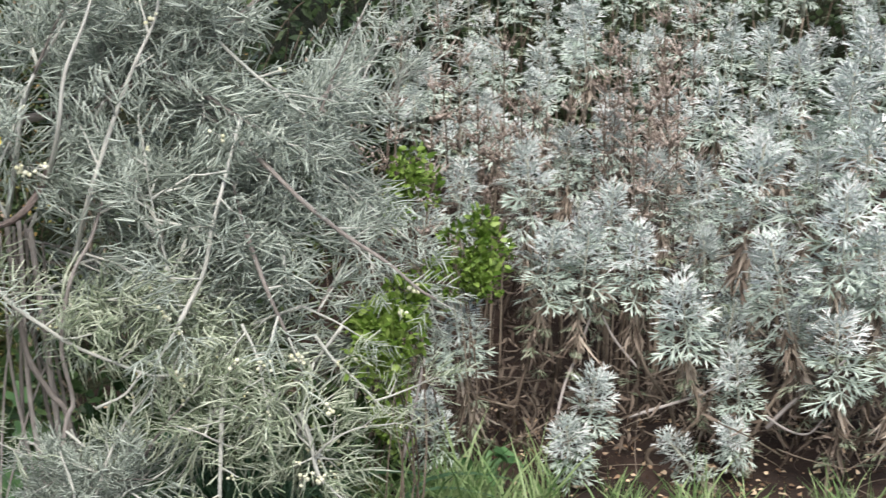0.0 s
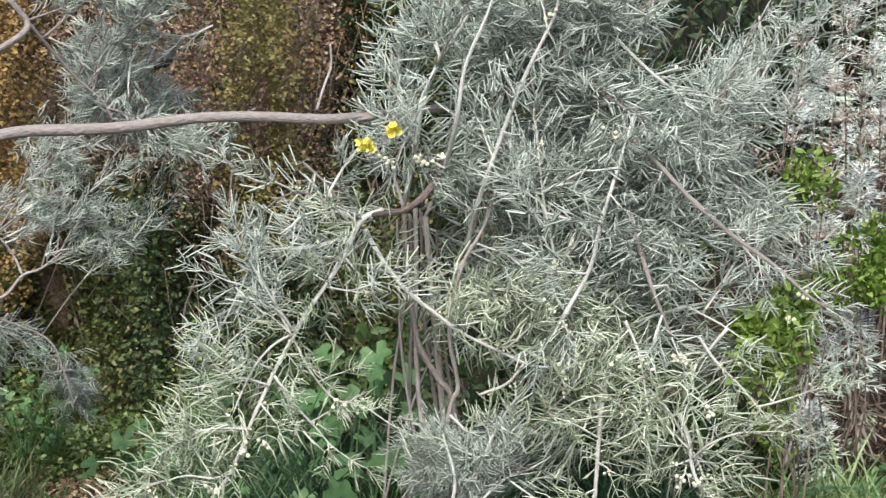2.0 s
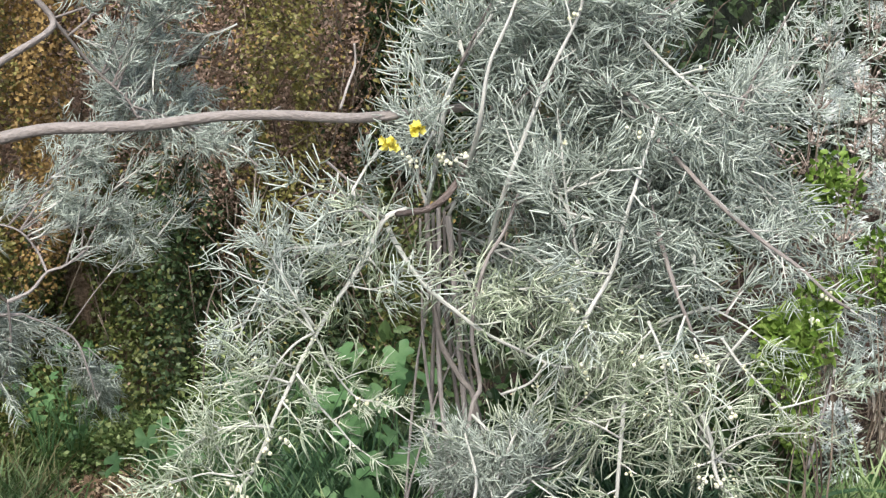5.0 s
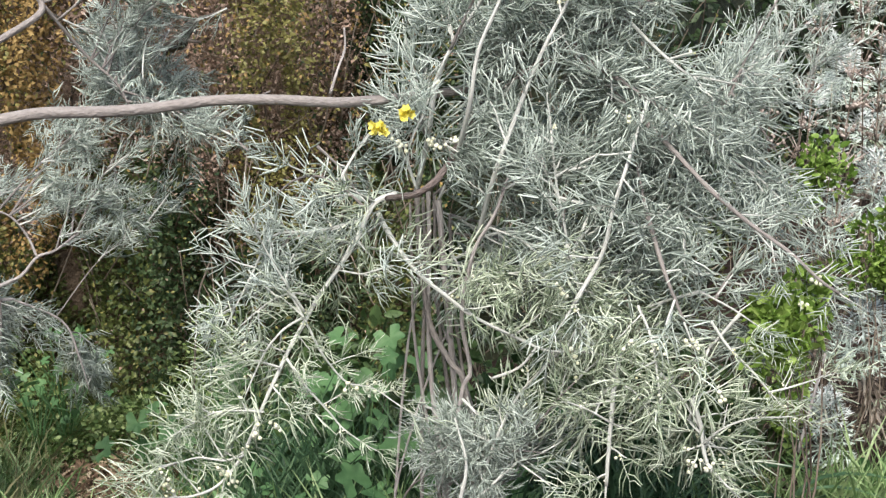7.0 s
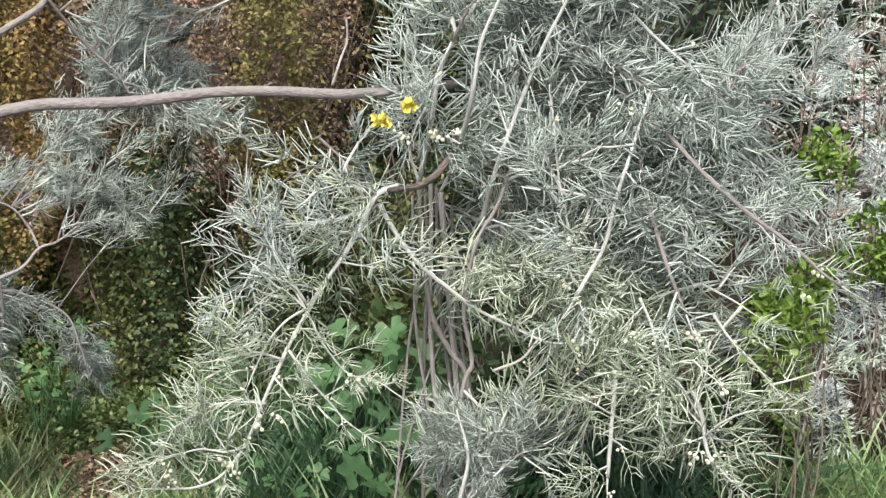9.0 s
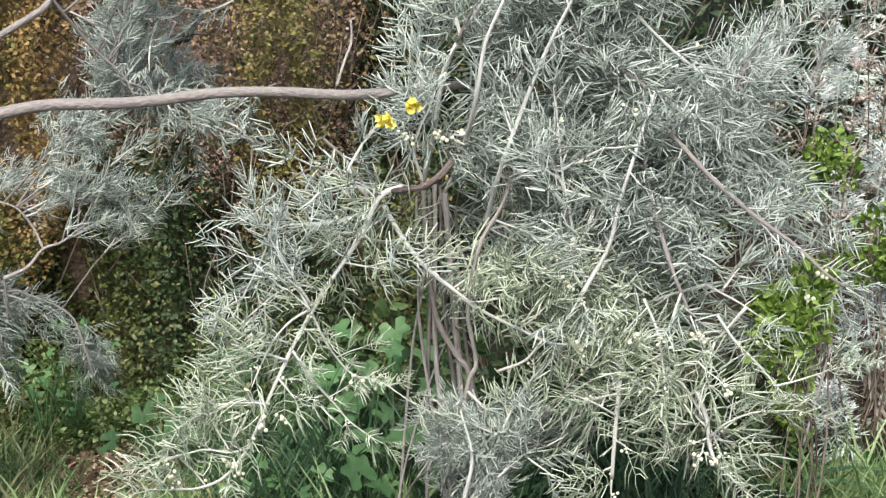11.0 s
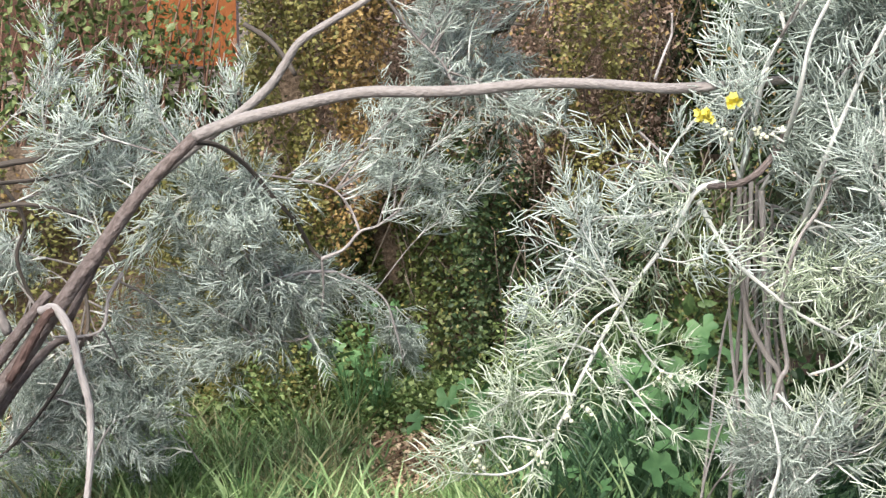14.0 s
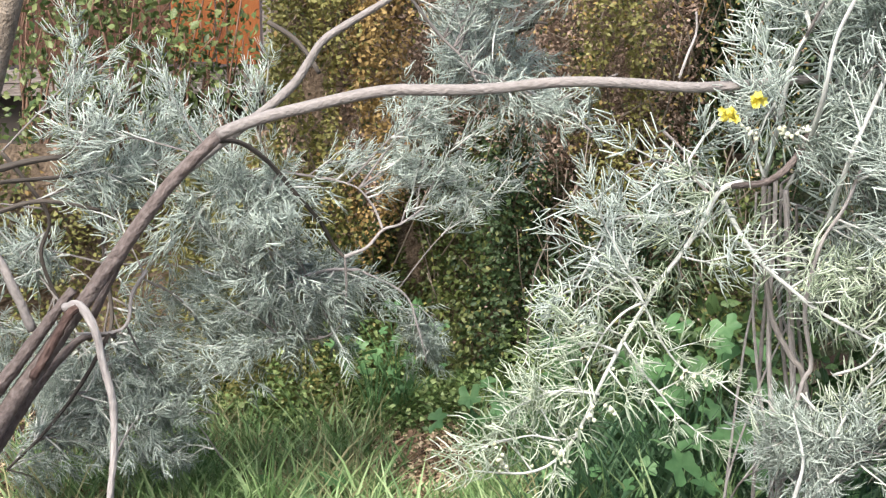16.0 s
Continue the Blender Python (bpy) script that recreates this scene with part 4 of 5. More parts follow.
for c, n in [((0.004, 2.980, 1.022), 8), ((0.063, 2.979, 1.025), 9), ((0.089, 2.979, 1.032), 6), ((0.294, 2.915, 0.767), 5), ((0.763, 2.901, 0.783), 4), ((0.521, 2.832, 0.679), 8), ((0.410, 2.871, 0.669), 5),
             ((0.460, 2.863, 0.657), 5), ((0.321, 2.902, 0.647), 5), ((-0.270, 2.867, 0.512), 5), ((-0.327, 2.851, 0.442), 8), ((-0.312, 2.853, 0.425), 6), ((-0.239, 2.870, 0.516), 4), ((-0.430, 2.848, 0.418), 7),
             ((0.556, 2.816, 0.452), 7), ((0.521, 2.822, 0.450), 6), ((0.581, 2.811, 0.581), 4), ((-0.056, 2.907, 0.580), 5), ((-0.100, 2.898, 0.593), 4), ((0.409, 2.972, 1.076), 4), ((0.304, 2.985, 1.280), 6), ((0.731, 2.910, 0.728), 4)]:
    bud_cluster(c, n)

rebase(shrub, (0.118, 3.328, 0.057))

# ---- single leaves, as parts ----
def leaf_shapes(mat, width=0.6):
    """Four leaf meshes of unit length in one material."""
    out = []
    for _ in range(4):
        g = Geo()
        blade(g, np.zeros(3), (1, 0, 0), (0, 1, 0), 1.0, width * RNG.uniform(0.85, 1.15), (0, 0, RNG.uniform(-0.35, 0.1)), fold=RNG.uniform(0.15, 0.4), shape=(0.4, 1.0, 0.75))
        out.append(g.mesh("leaf", [mat]))
    return out


def single_leaf(parent, p, d, size, shapes):
    ob = part("leaf", shapes[RNG.integers(len(shapes))], parent)
    ob.matrix_basis = Matrix(placed(p, d, RNG.normal(0, 1, 3), 0, size).tolist())


# ---- the hedge behind ----
def leaf_cloud(centre, radii, count, size, seed_dirs=(0, -0.6, 0.3), width=0.55):
    """Small pointed leaves scattered through an uneven lump, denser to its skin."""
    g = Geo()
    c0, rad = np.asarray(centre), np.asarray(radii)
    for _ in range(count):
        u = unit(RNG.normal(0, 1, 3))
        s = 0.55 + 0.5 * RNG.random() ** 0.6
        lump = 1 + 0.22 * math.sin(7 * u[0] + 3 * centre[0]) * math.cos(6 * u[2] + 2 * centre[1])
        p = c0 + u * rad * s * lump
        d = unit(u * 0.5 + np.asarray(seed_dirs) + RNG.normal(0, 0.7, 3))
        L = size * RNG.uniform(0.6, 1.25)
        blade(g, p, d, ortho(d), L, L * width, RNG.normal(0, 0.2, 3), fold=0.25, shape=(0.4, 1.0, 0.75))
    return g


def build_hedge():
    hedge = thing("hedge", "old clipped hedge, partly dried brown and partly yellow-green", "hedge")
    core = Geo()
    n, m = 90, 26
    az = np.linspace(-0.62, 0.62, n)
    hgt = np.linspace(-0.05, 2.1, m)
    v = []
    for h in hgt:
        for a in az:
            r = 4.95 + 3.2 * min(1, max(0, (a - 0.16) / 0.12)) + 0.10 * math.sin(9 * a + 3 * h) + 0.08 * math.sin(23 * a - 7 * h) + RNG.normal(0, 0.03) + 0.10 * h
            v.append((r * math.sin(a), r * math.cos(a), h))
    f, slots = [], []
    for j in range(m - 1):
        for i in range(n - 1):
            if hgt[j] > 0.72 and az[i] < -0.292:
                continue
            k = j * n + i
            f += [(k, k + 1, k + n + 1), (k, k + n + 1, k + n)]
            # towards the green hedge the sheet turns near-black, as painted gap shade
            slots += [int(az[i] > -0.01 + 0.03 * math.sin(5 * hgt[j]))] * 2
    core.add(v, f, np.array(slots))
    part("twiggy_core", core.mesh("twiggy_core", [M_CORE, M_CORE_SHADE]), hedge, "dark tangle of dead twigs inside")
    stems = Geo()
    for _ in range(420):
        a = RNG.uniform(-0.25, 0.35)
        r = 4.75 + 3.0 * min(1, max(0, (a - 0.16) / 0.12))
        p = np.array((r * math.sin(a), r * math.cos(a), RNG.uniform(0.0, 1.7)))
        d = np.array((RNG.normal(0, 0.4), -0.3, 1.0))
        tube(stems, [p, p + d * 0.12 + RNG.normal(0, 0.02, 3), p + d * 0.3 + RNG.normal(0, 0.05, 3)], 0.003, 0.0012, 4, 2)
    tagged(part("dead_twig", stems.mesh("dead_twig", [M_STRAW]), hedge, "brown dead twigs"), kind="stuff")
    kinds = {"y": M_HEDGE_Y, "o": M_HEDGE_O, "g": M_HEDGE_G, "d": M_HEDGE_D, "b": M_HEDGE_B}
    geos = {k: Geo() for k in kinds}
    # columns along the hedge: bearing in degrees, half width, upper kind, lower kind
    columns = [(-22, 4, "g", "y"), (-16.2, 1.2, "y", "y"), (-14.6, 0.9, "y", "g"), (-12.8, 0.9, "o", "g"), (-10.5, 1.4, "b", "g"), (-8.6, 1.0, "b", "d"),
               (-6.9, 1.2, "b", "d"), (-4.4, 1.1, "y", "d"), (-2.4, 0.8, "b", "d"), (-0.3, 1.0, "d", "g"), (4, 3, "d", "d"), (8, 3, "d", "d"), (11.5, 2, "d", "g")]
    n = 150000
    pick = RNG.random(n)
    a = np.where(pick < 0.74, RNG.uniform(-20, 2, n), np.where(pick < 0.88, RNG.uniform(-27, -16, n), RNG.uniform(-26, 13.5, n)))
    h = RNG.uniform(0.0, 1.75, n)
    wave = lambda fa, fh, ph: 0.5 * np.sin(fa * a + 1.3 * np.sin(fh * h + ph)) + 0.5 * np.cos(fh * h + 1.1 * np.sin(0.7 * fa * a + ph))
    lump = 0.6 * wave(1.3, 5.0, 0.4) + 0.4 * wave(3.4, 11.0, 2.2)
    wgt = np.stack([np.exp(-((a - c) / w) ** 2) + 0.015 for c, w, _, _ in columns], 1)
    wgt = np.cumsum(wgt / wgt.sum(1, keepdims=True), 1)
    pick = (wgt < RNG.random((n, 1))).sum(1).clip(0, len(columns) - 1)
    upper = h + 0.16 * wave(0.9, 3.0, 1.0) + RNG.normal(0, 0.07, n) > 0.62
    kind = np.where(upper, np.array([c[2] for c in columns])[pick], np.array([c[3] for c in columns])[pick])
    odd = RNG.random(n)
    dead = wave(2.7, 8.0, 0.9) + RNG.normal(0, 0.12, n) > 0.72
    kind = np.where(a > 0.5, kind, np.where((dead & upper) | (odd < 0.008), "b", np.where((odd < 0.05) & upper, "o", kind)))
    keep = ~((a < -16.7) & (h > 0.72 + 0.1 * np.sin(5 * a))) & (lump > -0.75)
    r = 4.80 - 0.19 * lump - np.where(np.isin(kind, ["y", "o"]), 0.17, 0) + np.where(kind == "b", -0.02, 0) + RNG.normal(0, 0.04, n) - 0.35 * np.clip(0.5 - h, 0, 1)
    p = np.stack([r * np.sin(np.radians(a)), r * np.cos(np.radians(a)), h], 1)
    d = RNG.normal(0, 1, (n, 3)) * (0.5, 0.4, 0.45) + (0, -0.45, 0.05) + 0.6 * np.stack([wave(4.1, 19.0, 0.3), 0 * a, wave(5.3, 15.0, 1.7)], 1)
    L = RNG.uniform(0.55, 1.3, n) * np.where(kind == "b", 0.0145, np.where(np.isin(kind, ["d", "g"]), 0.020, 0.0145)) * np.where(a < -11.5, 1.12, 1.0)
    far = 9000
    fa, fh = RNG.uniform(9, 36, far), RNG.uniform(0.3, 2.05, far)
    fr = 7.85 + RNG.normal(0, 0.08, far) - 2.9 * np.clip((16 - fa) / 7, 0, 1)
    q = np.stack([fr * np.sin(np.radians(fa)), fr * np.cos(np.radians(fa)), fh], 1)
    scatter_leaves(geos["d"], q, RNG.normal(0, 1, (far, 3)) + (0, -0.5, 0), RNG.uniform(0.03, 0.07, far), RNG.uniform(0.02, 0.04, far))
    for k in geos:
        sel = keep & (kind == k)
        scatter_leaves(geos[k], p[sel], d[sel], L[sel], L[sel] * 0.6)
    for k, g in geos.items():
        tagged(part("leaves", g.mesh("leaves", [kinds[k]]), hedge, kinds[k].name.replace("_", " ") + "s"), kind="stuff")
    rebase(hedge, (-0.4, 4.8, 0.0))


build_hedge()

# ---- the silver wormwood patch ----
def worm_leaf(g, p, d, up, length, slot=0):
    """A grey leaf: a stalk that fans into five cut segments, each with blunt lobes."""
    d = unit(d)
    side = unit(np.cross(up, d))
    up = np.cross(d, side)
    bend = -up * RNG.uniform(0.0, 0.4)
    finger(g, p, d, side, length * 0.62, length * 0.04, bend * 0.4, slot)
    for k, base in enumerate((-1.15, -0.62, 0.0, 0.62, 1.15)):
        a = base + RNG.normal(0, 0.08)
        c = p + d * length * (0.46 - 0.14 * abs(base)) + bend * 0.15 * length
        dd = d * math.cos(a) + side * math.sin(a) + bend * 0.4 + up * RNG.normal(0.05, 0.1)
        L = length * (0.56 - 0.09 * abs(base)) * RNG.uniform(0.85, 1.15)
        finger(g, c, dd, side * math.cos(a) - d * math.sin(a), L, length * 0.058, bend * 0.5, slot)
        for off in ((-0.42, 0.42) if k != 2 else (-0.4, 0.05, 0.4)):
            a2 = a + off + RNG.normal(0, 0.09)
            d2 = d * math.cos(a2) + side * math.sin(a2) + bend * 0.6 + up * RNG.normal(0.03, 0.1)
            finger(g, c + unit(dd) * L * 0.4, d2, side * math.cos(a2) - d * math.sin(a2), L * RNG.uniform(0.5, 0.68), length * 0.046, bend * 0.5, slot)


def worm_head(leaves=22, length=0.085, tall=0.13):
    """A plume of cut leaves at a shoot's tip; the origin is the plume's base."""
    g = Geo()
    turn = RNG.uniform(0, 6)
    for k in range(leaves):
        t = k / (leaves - 1)
        turn += 2.4
        out = np.array((math.cos(turn), math.sin(turn), 0))
        lift = -0.25 + 1.3 * t ** 1.2 + RNG.normal(0, 0.13)
        d = out * math.cos(lift) + np.array((0, 0, math.sin(lift)))
        L = length * (1.05 - 0.33 * t ** 1.5) * RNG.uniform(0.85, 1.15)
        worm_leaf(g, np.array((0, 0, tall * (t ** 0.75 - 0.58))), d, np.array((0, 0, 1)) + RNG.normal(0, 0.4, 3), L, int(t < 0.42))
    return g


def worm_dead(count=9, drop=0.12):
    """Withered leaves hanging below a plume."""
    g = Geo()
    for _ in range(count):
        a = RNG.uniform(0, 6.28)
        out = np.array((math.cos(a), math.sin(a), 0))
        p = np.array((0, 0, -0.09 - RNG.uniform(0.0, drop)))
        d = out * 0.12 + np.array((0, 0, -1.0)) + RNG.normal(0, 0.12, 3)
        p = p + out * RNG.uniform(0.003, 0.022)
        for _ in range(3):
            blade(g, p, d + RNG.normal(0, 0.2, 3), ortho(d), RNG.uniform(0.03, 0.07), RNG.uniform(0.005, 0.012), RNG.normal(0, 0.35, 3), fold=0.8)
    return g


HEADS = [worm_head(RNG.integers(22, 27), RNG.uniform(0.084, 0.096), RNG.uniform(0.14, 0.18)).mesh("plume", [M_WORM, M_WORM_MID]) for _ in range(8)]
def worm_skirt(count=9, drop=0.3):
    """Smaller greyer leaves down the stem."""
    g = Geo()
    for _ in range(count):
        a = RNG.uniform(0, 6.28)
        d = np.array((math.cos(a), math.sin(a), RNG.uniform(-0.7, 0.2)))
        worm_leaf(g, np.array((0, 0, -0.08 - RNG.uniform(0.03, drop))), d, (0, 0, 1), RNG.uniform(0.045, 0.085))
    return g


SKIRTS = [worm_skirt(RNG.integers(5, 8)).mesh("lower_leaves", [M_WORM_LOW]) for _ in range(5)]
DEADS = [worm_dead(RNG.integers(14, 22), RNG.uniform(0.08, 0.15)).mesh("withered_leaves", [M_DEAD_TAN]) for _ in range(5)]


WORM_LEAF = []
for _ in range(11):
    g = Geo()
    worm_leaf(g, np.zeros(3), (1, 0, 0), (0, 0, 1), 0.092)
    WORM_LEAF.append(g.mesh("leaf", [M_WORM if len(WORM_LEAF) < 6 else M_WORM_MID]))


def wormwood(top, size=1.0, dead=True, tilt=None, single=False):
    """One shoot: a woody stem from the ground, a plume, withered leaves."""
    top = np.asarray(top, float)
    base = np.array((top[0] + RNG.normal(0, 0.10), top[1] + RNG.uniform(0.0, 0.22), 0))
    base[2] = float(ground_z(base[0], base[1])) - 0.01
    ob = thing("wormwood", ("large " if size > 1.12 else "small " if size < 0.85 else "") + ("silver-grey wormwood shoot with withered brown leaves below" if dead else "silver-grey wormwood shoot with finely cut leaves"), "plant", "wormwood patch", at=base.tolist())
    lean = unit((top - base) * (0.35, 0.25, 1) + RNG.normal(0, 0.05, 3)) if tilt is None else unit(tilt)
    g = Geo()
    low = top - lean * 0.16
    tube(g, [np.zeros(3), (low - base) * (0.2, 0.2, 0.4) + RNG.normal(0, 0.035, 3), (low - base) * (0.7, 0.7, 0.75) + RNG.normal(0, 0.03, 3), low - base], 0.0065, 0.004, 6, 3, 0.1)
    tube(g, [low - base, top - base + lean * 0.09 * size], 0.0045, 0.003, 6, 3, 0.05, slot=1)
    stem = part("stem", g.mesh("stem", [M_STRAW, M_WORM_STEM]), ob, "grey woody stem")
    m = Matrix((placed((top - base).tolist(), lean, RNG.normal(0, 1, 3), 0, size) @ np.array([[0, 0, 1, 0], [1, 0, 0, 0], [0, 1, 0, 0], [0, 0, 0, 1]])).tolist())
    if single:
        count, tall, turn = RNG.integers(34, 41), RNG.uniform(0.15, 0.185), RNG.uniform(0, 6)
        for k in range(count):
            t = k / (count - 1)
            turn += 2.4
            lift = -0.25 + 1.3 * t ** 1.2 + RNG.normal(0, 0.13)
            d = (math.cos(turn) * math.cos(lift), math.sin(turn) * math.cos(lift), math.sin(lift))
            q = placed((0, 0, tall * (t ** 0.75 - 0.58)), d, np.array((0, 0, 1)) + RNG.normal(0, 0.4, 3), 0, RNG.uniform(0.92, 1.12) * (1.05 - 0.33 * t ** 1.5))
            part("leaf", WORM_LEAF[RNG.integers(6, 11) if t < 0.42 else RNG.integers(6)], ob).matrix_basis = m @ Matrix(q.tolist())
    else:
        part("plume", HEADS[RNG.integers(len(HEADS))], ob).matrix_basis = m
    part("lower_leaves", SKIRTS[RNG.integers(len(SKIRTS))], ob, "smaller greyish-green lower leaves").matrix_basis = m
    if dead:
        part("withered_leaves", DEADS[RNG.integers(len(DEADS))], stem, "brown withered hanging leaves").matrix_basis = m
    return ob


for p, s in [((1.162, 3.984, 0.405), 1.1), ((1.077, 3.956, 0.160), 0.95), ((1.451, 4.101, 0.545), 1.0), ((1.562, 4.114, 0.544), 1.05), ((1.671, 4.016, 0.549), 1.05),
             ((1.750, 3.873, 0.436), 1.1), ((1.993, 3.810, 0.518), 1.25), ((2.078, 3.650, 0.361), 1.15), ((1.512, 4.450, 0.706), 1.15), ((1.310, 4.462, 0.689), 0.95),
             ((1.698, 4.275, 0.627), 1.0), ((1.839, 4.596, 0.790), 1.05), ((1.900, 4.408, 0.687), 1.0), ((2.068, 4.109, 0.733), 1.35), ((2.183, 3.820, 0.635), 1.3),
             ((1.985, 4.316, 0.672), 1.0), ((1.492, 3.873, 0.211), 0.95), ((1.421, 3.846, 0.102), 0.85), ((1.903, 3.856, 0.244), 0.9), ((1.711, 3.781, 0.080), 0.7),
             ((2.179, 4.611, 0.880), 1.0), ((2.302, 4.439, 0.861), 1.0), ((2.382, 4.167, 0.921), 1.3), ((2.327, 3.968, 0.789), 1.3), ((1.941, 4.171, 0.519), 0.8),
             ((1.977, 5.239, 1.087), 1.05), ((2.307, 4.210, 0.723), 1.1), ((2.525, 4.316, 1.034), 1.25), ((2.262, 3.774, 0.548), 1.2), ((2.237, 3.555, 0.418), 1.2),
             ((2.489, 4.679, 0.988), 1.0), ((1.722, 4.694, 0.747), 0.9), ((1.551, 4.963, 0.827), 0.9), ((1.770, 5.102, 0.878), 0.9), ((1.850, 3.770, 0.117), 0.65)]:
    wormwood(p, s, single=True)
# the rest of the patch, row behind row
for row in range(16):
    r = 4.5 + 0.21 * row
    for k in range(9 if row < 5 else 12 if row < 11 else 16):
        a = radians(14.4 + k * (2.3 if row < 5 else 1.75 if row < 11 else 1.3) + RNG.normal(0, 0.4) + 0.95 * (row % 2))
        if row < 4 and math.degrees(a) < 24:
            continue
        rr = r + RNG.normal(0, 0.06)
        z = 1.45 - rr * math.tan(radians(13.5 - (rr - 4.3) * 3.9)) + RNG.normal(0, 0.08) - (0.11 if row < 6 else 0.03)
        wormwood((rr * math.sin(a), rr * math.cos(a), z), RNG.uniform(0.85, 1.15), dead=row < 7)

# ---- bright green seedlings between ----
BRIGHT_LEAVES = leaf_shapes(M_BRIGHT)


def leafy_plant(name, label, centre, radii, count, mat, size, stems=7, category="plant", width=0.62, shapes=None):
    c = np.asarray(centre)
    base = np.array((c[0], c[1] + 0.03, float(ground_z(c[0], c[1]))))
    ob = thing(name, label, category, at=base.tolist())
    for _ in range(stems):
        g = Geo()
        end = c + RNG.normal(0, 0.5, 3) * np.asarray(radii) - base
        tube(g, [RNG.normal(0, 0.04, 3) * (1, 1, 0), end * 0.5 + RNG.normal(0, 0.045, 3), end], 0.003, 0.0012, 5, 4)
        part("stem", g.mesh("stem", [M_STRAW]), ob)
    g = Geo()
    for _ in range(9):
        off = RNG.uniform(-0.85, 0.85, 3) * np.asarray(radii)
        rad = np.asarray(radii) * RNG.uniform(0.4, 0.7)
        h = leaf_cloud(c - base + off, rad, count // 9 - 25, size, width=width)
        g.add(*h.arrays())
        for _ in range(25):
            u = unit(RNG.normal(0, 1, 3) + (0, -0.5, 0.1))
            single_leaf(ob, c - base + off + u * rad * RNG.uniform(0.8, 1.1), u * 0.5 + (0, -0.6, 0.3) + RNG.normal(0, 0.7, 3), size * RNG.uniform(0.6, 1.25), shapes or BRIGHT_LEAVES)
    tagged(part("leaves", g.mesh("leaves", [mat]), ob), kind="stuff")
    return ob


leafy_plant("green_bush", "bright green small-leaved bush among silver plants", (1.049, 4.067, 0.793), (0.055, 0.06, 0.075), 600, M_BRIGHT, 0.022)
leafy_plant("green_bush", "bright green small-leaved bush among silver plants", (1.169, 3.930, 0.626), (0.085, 0.06, 0.10), 950, M_BRIGHT, 0.022)
leafy_plant("green_bush", "yellow-green small-leaved bush among silver plants", (0.727, 2.950, 0.684), (0.062, 0.04, 0.078), 950, M_BRIGHT, 0.022)
leafy_plant("green_bush", "low green bush below a silver shrub", (0.947, 3.886, 0.252), (0.05, 0.06, 0.10), 400, M_BRIGHT, 0.022)

UNDER_LEAVES = leaf_shapes(M_UNDER, 0.5)
for c, r, n in [((0.16, 3.86, 0.26), (0.16, 0.10, 0.20), 520), ((0.42, 3.90, 0.24), (0.18, 0.10, 0.20), 560), ((0.66, 3.92, 0.20), (0.16, 0.10, 0.18), 520),
                ((-0.10, 3.90, 0.24), (0.16, 0.10, 0.18), 480), ((0.86, 3.98, 0.18), (0.12, 0.08, 0.14), 400)]:
    leafy_plant("undergrowth_weed", "dark green leafy weed in the shade below a silver shrub", c, r, n, M_UNDER, 0.042, category="weed", width=0.5, shapes=UNDER_LEAVES)

# ---- fence and climber behind ----
def box(geo, lo, hi, slot=0):
    (a, b, c), (d, e, f) = lo, hi
    v = [(a, b, c), (d, b, c), (d, e, c), (a, e, c), (a, b, f), (d, b, f), (d, e, f), (a, e, f)]
    q = [(0, 3, 2, 1), (4, 5, 6, 7), (0, 1, 5, 4), (1, 2, 6, 5), (2, 3, 7, 6), (3, 0, 4, 7)]
    geo.add(v, [t for k in q for t in ((k[0], k[1], k[2]), (k[0], k[2], k[3]))], slot)


def build_fence():
    x, y, z = (-2.017, 5.651, 0.818)
    fence = thing("fence", "orange painted wooden fence panel above grey timber edging", "fence", at=(x, y, 0))
    fence.rotation_euler = (0, 0, radians(17))
    for k in range(8):
        g = Geo()
        box(g, (-0.98 + k * 0.16, -0.01, z + 0.01 + RNG.uniform(0, 0.01)), (-0.985 + (k + 1) * 0.16, 0.015 + RNG.uniform(0, 0.006), z + 0.9))
        part("board", g.mesh("board", [M_ORANGE if k > 5 else M_SHADED_BOARD], False), fence, "orange painted board" if k > 5 else "brownish-red stained board")
    for k in range(2):
        g = Geo()
        box(g, (-1.0, -0.05 - 0.01 * k, z - 0.045 * (k + 1)), (0.30, 0.02, z - 0.045 * k - 0.004))
        part("timber", g.mesh("timber", [M_GREYWOOD], False), fence, "weathered grey timber")
    # dark panel added in place of the shade in the open gap below
    g = Geo()
    box(g, (-1.0, 0.03, -0.05), (0.6, 0.06, z - 0.09))
    part("base_board", g.mesh("base_board", [M_DARKBARK], False), fence, "dark brown base board")
    g = Geo()
    box(g, (0.305, -0.04, 0.0), (0.335, 0.03, z + 0.9))
    part("post", g.mesh("post", [M_GREYWOOD], False), fence, "thin grey post")


build_fence()


